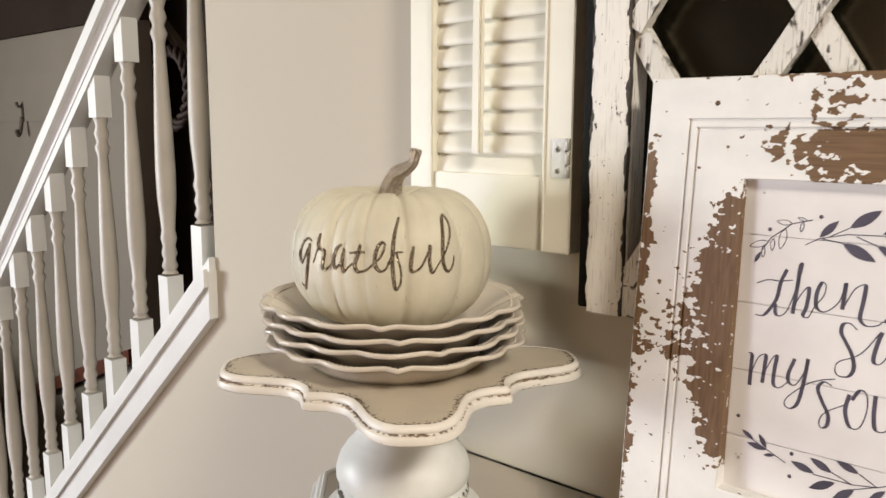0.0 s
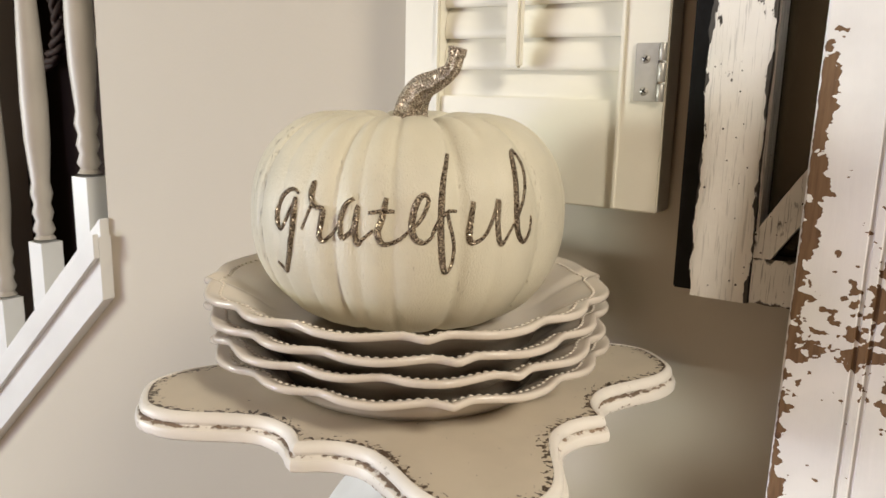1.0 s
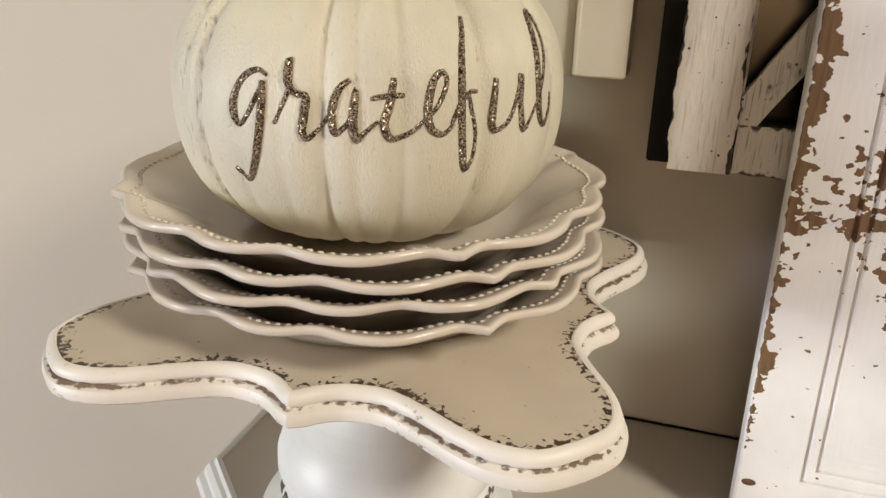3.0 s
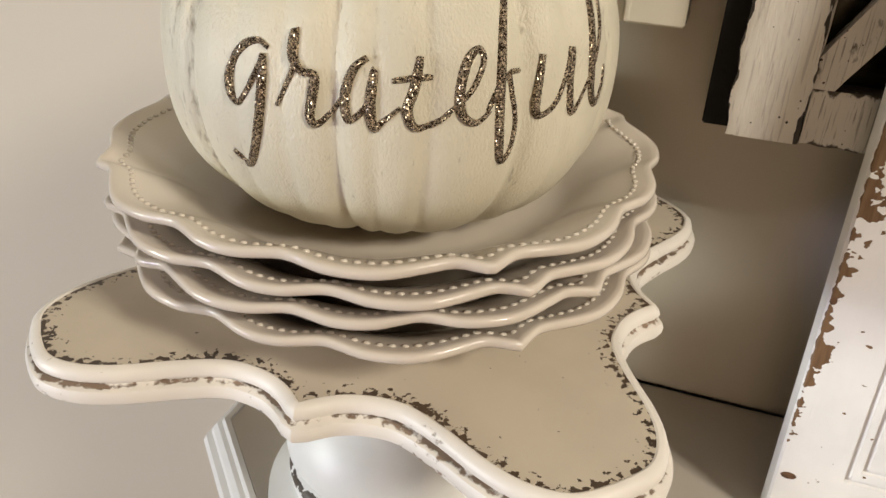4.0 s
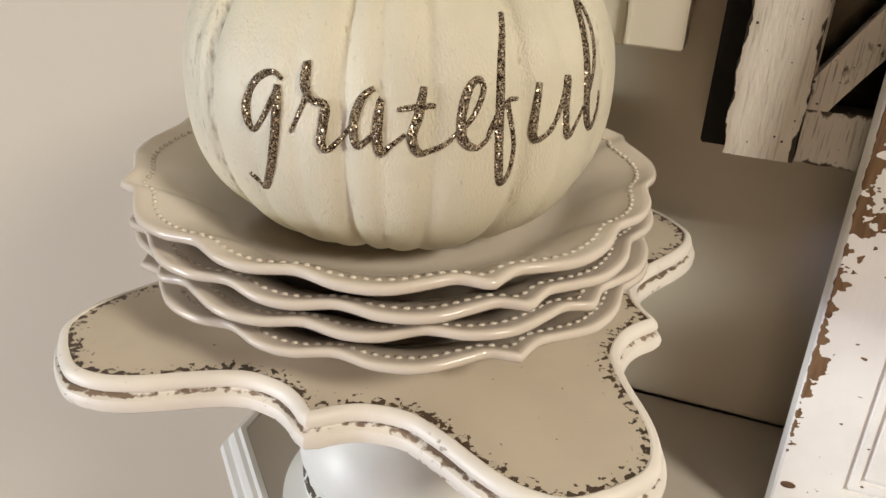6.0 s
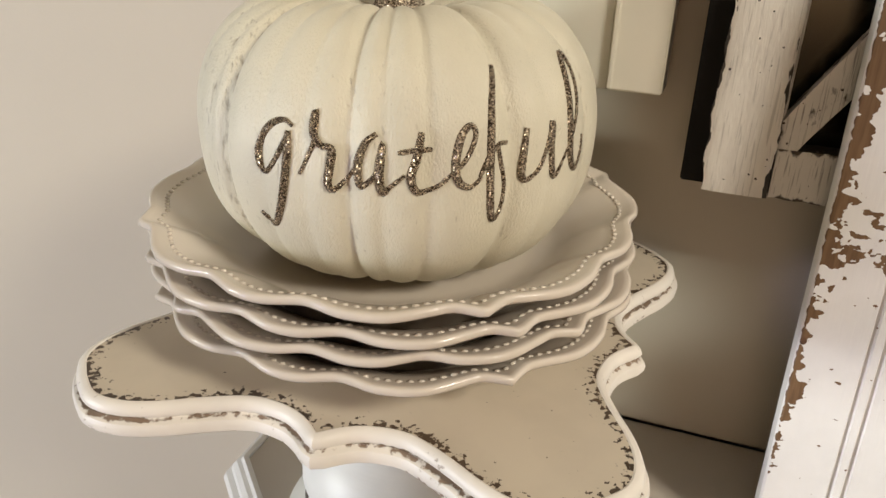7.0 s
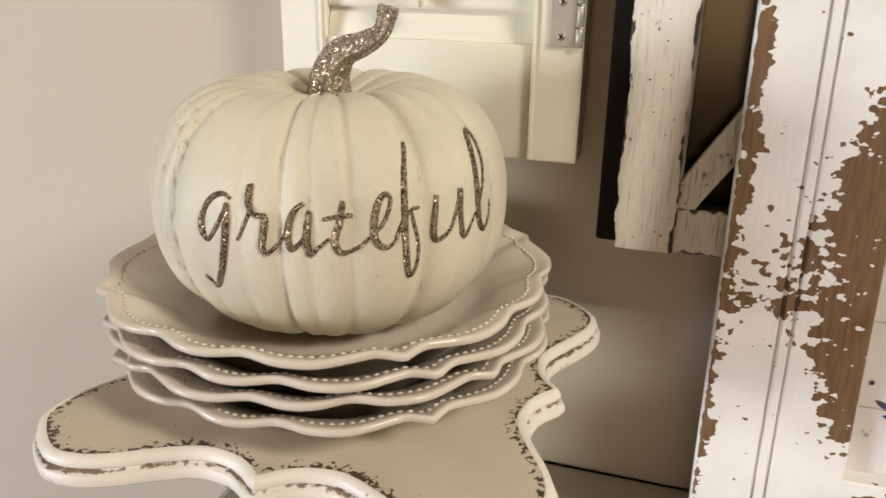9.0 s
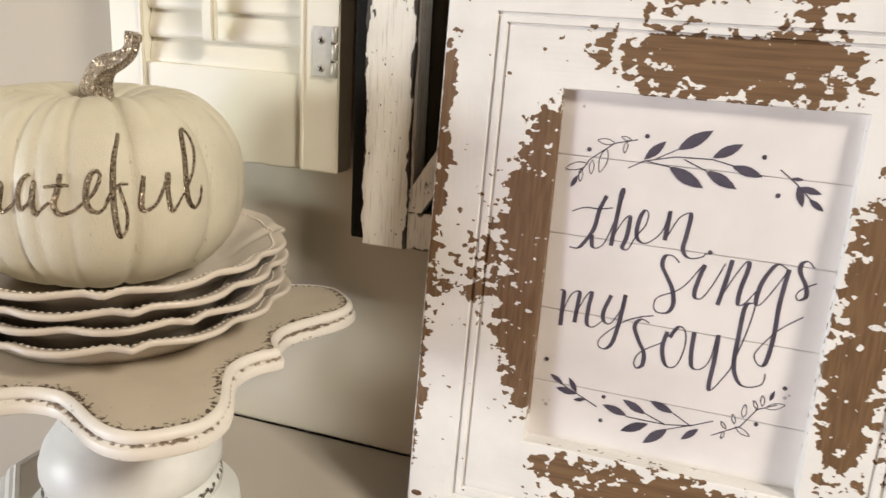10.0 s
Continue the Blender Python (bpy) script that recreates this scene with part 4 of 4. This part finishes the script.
def shell(a, f):
    """A point of the pumpkin's skin: a is the angle from the front towards +x, f runs from the bottom (0) to the crown (1)."""
    t = math.pi * (f - 0.5)
    c, s = max(0.0, math.cos(t)), math.sin(t)
    r = c ** 0.74
    z = math.copysign(abs(s) ** 0.86, s)
    groove = max(k * math.exp(-abs((a - q + math.pi) % (2 * math.pi) - math.pi) / 0.042) for q, k in RIBS)
    lobe = max(k * math.exp(-(((a - q + math.pi) % (2 * math.pi) - math.pi) / 0.17) ** 2) for q, k in RIBS if k > 0.7)
    r *= 1 - 0.068 * groove * (0.6 + 0.6 * abs(s)) - 0.024 * lobe * (0.3 + 0.7 * abs(s)) + 0.006 * noise.noise((math.cos(a) * 2, math.sin(a) * 2, f * 3))
    z *= 1 - (0.085 if s > 0 else 0.035) * groove * abs(s)
    dip = 0.30 * math.exp(-((c ** 0.74) / 0.42) ** 2)
    z = z - dip if s > 0 else z + 0.2 * math.exp(-((c ** 0.74) / 0.4) ** 2)
    return Vector((KX + KR * r * math.sin(a), KY - KR * r * math.cos(a), KZ + KH * z))


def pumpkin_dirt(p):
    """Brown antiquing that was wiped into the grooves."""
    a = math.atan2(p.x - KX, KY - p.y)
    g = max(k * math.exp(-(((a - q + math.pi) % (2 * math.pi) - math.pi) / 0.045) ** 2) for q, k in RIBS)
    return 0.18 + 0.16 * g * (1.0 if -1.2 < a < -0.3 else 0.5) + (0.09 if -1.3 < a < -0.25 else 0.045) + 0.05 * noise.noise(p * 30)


bm = bmesh.new()
NA, NF = 260, 64
rings = [[bm.verts.new(shell(2 * math.pi * i / NA, 0.012 + 0.976 * j / NF)) for i in range(NA)] for j in range(NF + 1)]
for a, b in zip(rings, rings[1:]):
    for i in range(NA):
        j = (i + 1) % NA
        bm.faces.new((a[i], a[j], b[j], b[i]))
bm.faces.new(rings[0][::-1])
bm.faces.new(rings[-1])
bmesh.ops.recalc_face_normals(bm, faces=bm.faces)
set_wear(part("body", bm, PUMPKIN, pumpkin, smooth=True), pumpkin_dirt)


def skin_at(a, z):
    """The skin at an angle and a height."""
    lo, hi = 0.15, 0.85
    for _ in range(30):
        m = (lo + hi) / 2
        if shell(a, m).z < z:
            lo = m
        else:
            hi = m
    return shell(a, lo)


def letter(strokes):
    """Raised glitter strokes; each point is degrees round the front and millimetres up."""
    bm = bmesh.new()
    for s in strokes:
        path = [skin_at(radians(p.x), 1.083 + p.y / 1000) for p in spline([(a, h) for a, h in s], 6)]
        last = len(path) - 1
        fall = [max(0.0, -(path[min(i + 1, last)] - path[max(i - 1, 0)]).normalized().z) for i in range(last + 1)]
        wide = [sum(fall[max(0, i - 3):i + 4]) / len(fall[max(0, i - 3):i + 4]) for i in range(last + 1)]
        tube(path, lambda f: (0.00118 + 0.00078 * wide[round(f * last)]) * (0.72 + 0.28 * min(1.0, 6 * f, 6 * (1 - f))), bm, 8, 0.8, lambda p: Vector((p.x - KX, p.y - KY, 0)).normalized())
    part("letter", bm, GLITTER, pumpkin, "raised champagne glitter letter", smooth=True)


letter([[(-2.8, 16), (-5.1, 18), (-8.4, 16), (-11.3, 11), (-13.0, 4), (-12.6, -3), (-10.7, -5), (-7.7, 1), (-4.5, 11), (-4.1, 14)],
        [(-3.9, 14), (-4.1, 5), (-5.1, -7), (-6.9, -19), (-10.0, -29), (-12.4, -28), (-14.4, -25)]])
letter([[(-1.0, -3), (1.4, 5), (3.2, 13), (3.0, 23), (2.6, 15), (4.7, 10), (7.2, 9), (7.0, 3), (6.3, -5), (7.7, -8), (11.3, -2), (13.6, 4)]])
letter([[(18.0, 16), (15.3, 12), (13.6, 3), (14.1, -5), (15.8, -4), (18.1, 1), (19.4, 12), (18.6, 1), (19.3, -8), (21.3, -5), (24.6, 0)]])
letter([[(28.5, 17), (27.4, 7), (26.0, -1), (27.6, -7), (31.2, -6), (34.7, -2)],
        [(23.0, 9), (26.9, 10), (31.1, 10)]])
letter([[(33.5, -3), (38.7, 5), (41.5, 15), (40.3, 19), (37.9, 15), (36.5, 5), (37.2, -3), (40.3, -6), (43.2, -2)]])
letter([[(49.4, 39), (46.5, 25), (45.4, 6), (45.7, -10), (46.9, -22), (49.1, -19), (49.8, -8), (48.2, 4), (47.8, 10), (50.7, 10)],
        [(42.6, -2), (45.4, 7), (47.8, 10)]])
letter([[(56.5, 15), (55.4, 5), (54.9, -4), (56.3, -7), (60.1, -3), (63.7, 8), (65.6, 15), (64.8, 3), (66.2, -9), (69.5, -2)]])
letter([[(69.5, -2), (73.6, 8), (77.6, 21), (79.4, 33), (77.4, 40), (75.0, 35), (73.0, 20), (72.2, 8), (72.7, -3), (75.4, -9), (78.3, -4), (79.3, 5)]])
stem_path = spline([(KX - 0.001, KY, KZ + 0.040), (KX - 0.0005, KY, KZ + 0.055), (KX + 0.001, KY, KZ + 0.066), (KX + 0.009, KY - 0.001, KZ + 0.0775), (KX + 0.022, KY - 0.002, KZ + 0.083), (KX + 0.0325, KY - 0.003, KZ + 0.0895), (KX + 0.0365, KY - 0.003, KZ + 0.102)], 8)
bm = tube(stem_path, lambda f: 0.0175 - 0.034 * f if f < 0.2 else 0.0107 - 0.0062 * min(1.0, (f - 0.2) / 0.6) + (0.0007 if f > 0.93 else 0), sides=48, up=lambda p: Vector((0, 1, 0)))
for i, v in enumerate(bm.verts):
    ring, k = divmod(i, 48)
    c = stem_path[min(ring, len(stem_path) - 1)]
    v.co = c + (v.co - c) * (1 + 0.13 * math.cos(k * 2 * math.pi / 48 * 7 + ring * 0.06) + 0.07 * noise.noise((k * 1.1, ring * 0.10, 2.0)))
part("stem", bm, STEMGLITTER, pumpkin, "ridged champagne glitter stem", smooth=True)
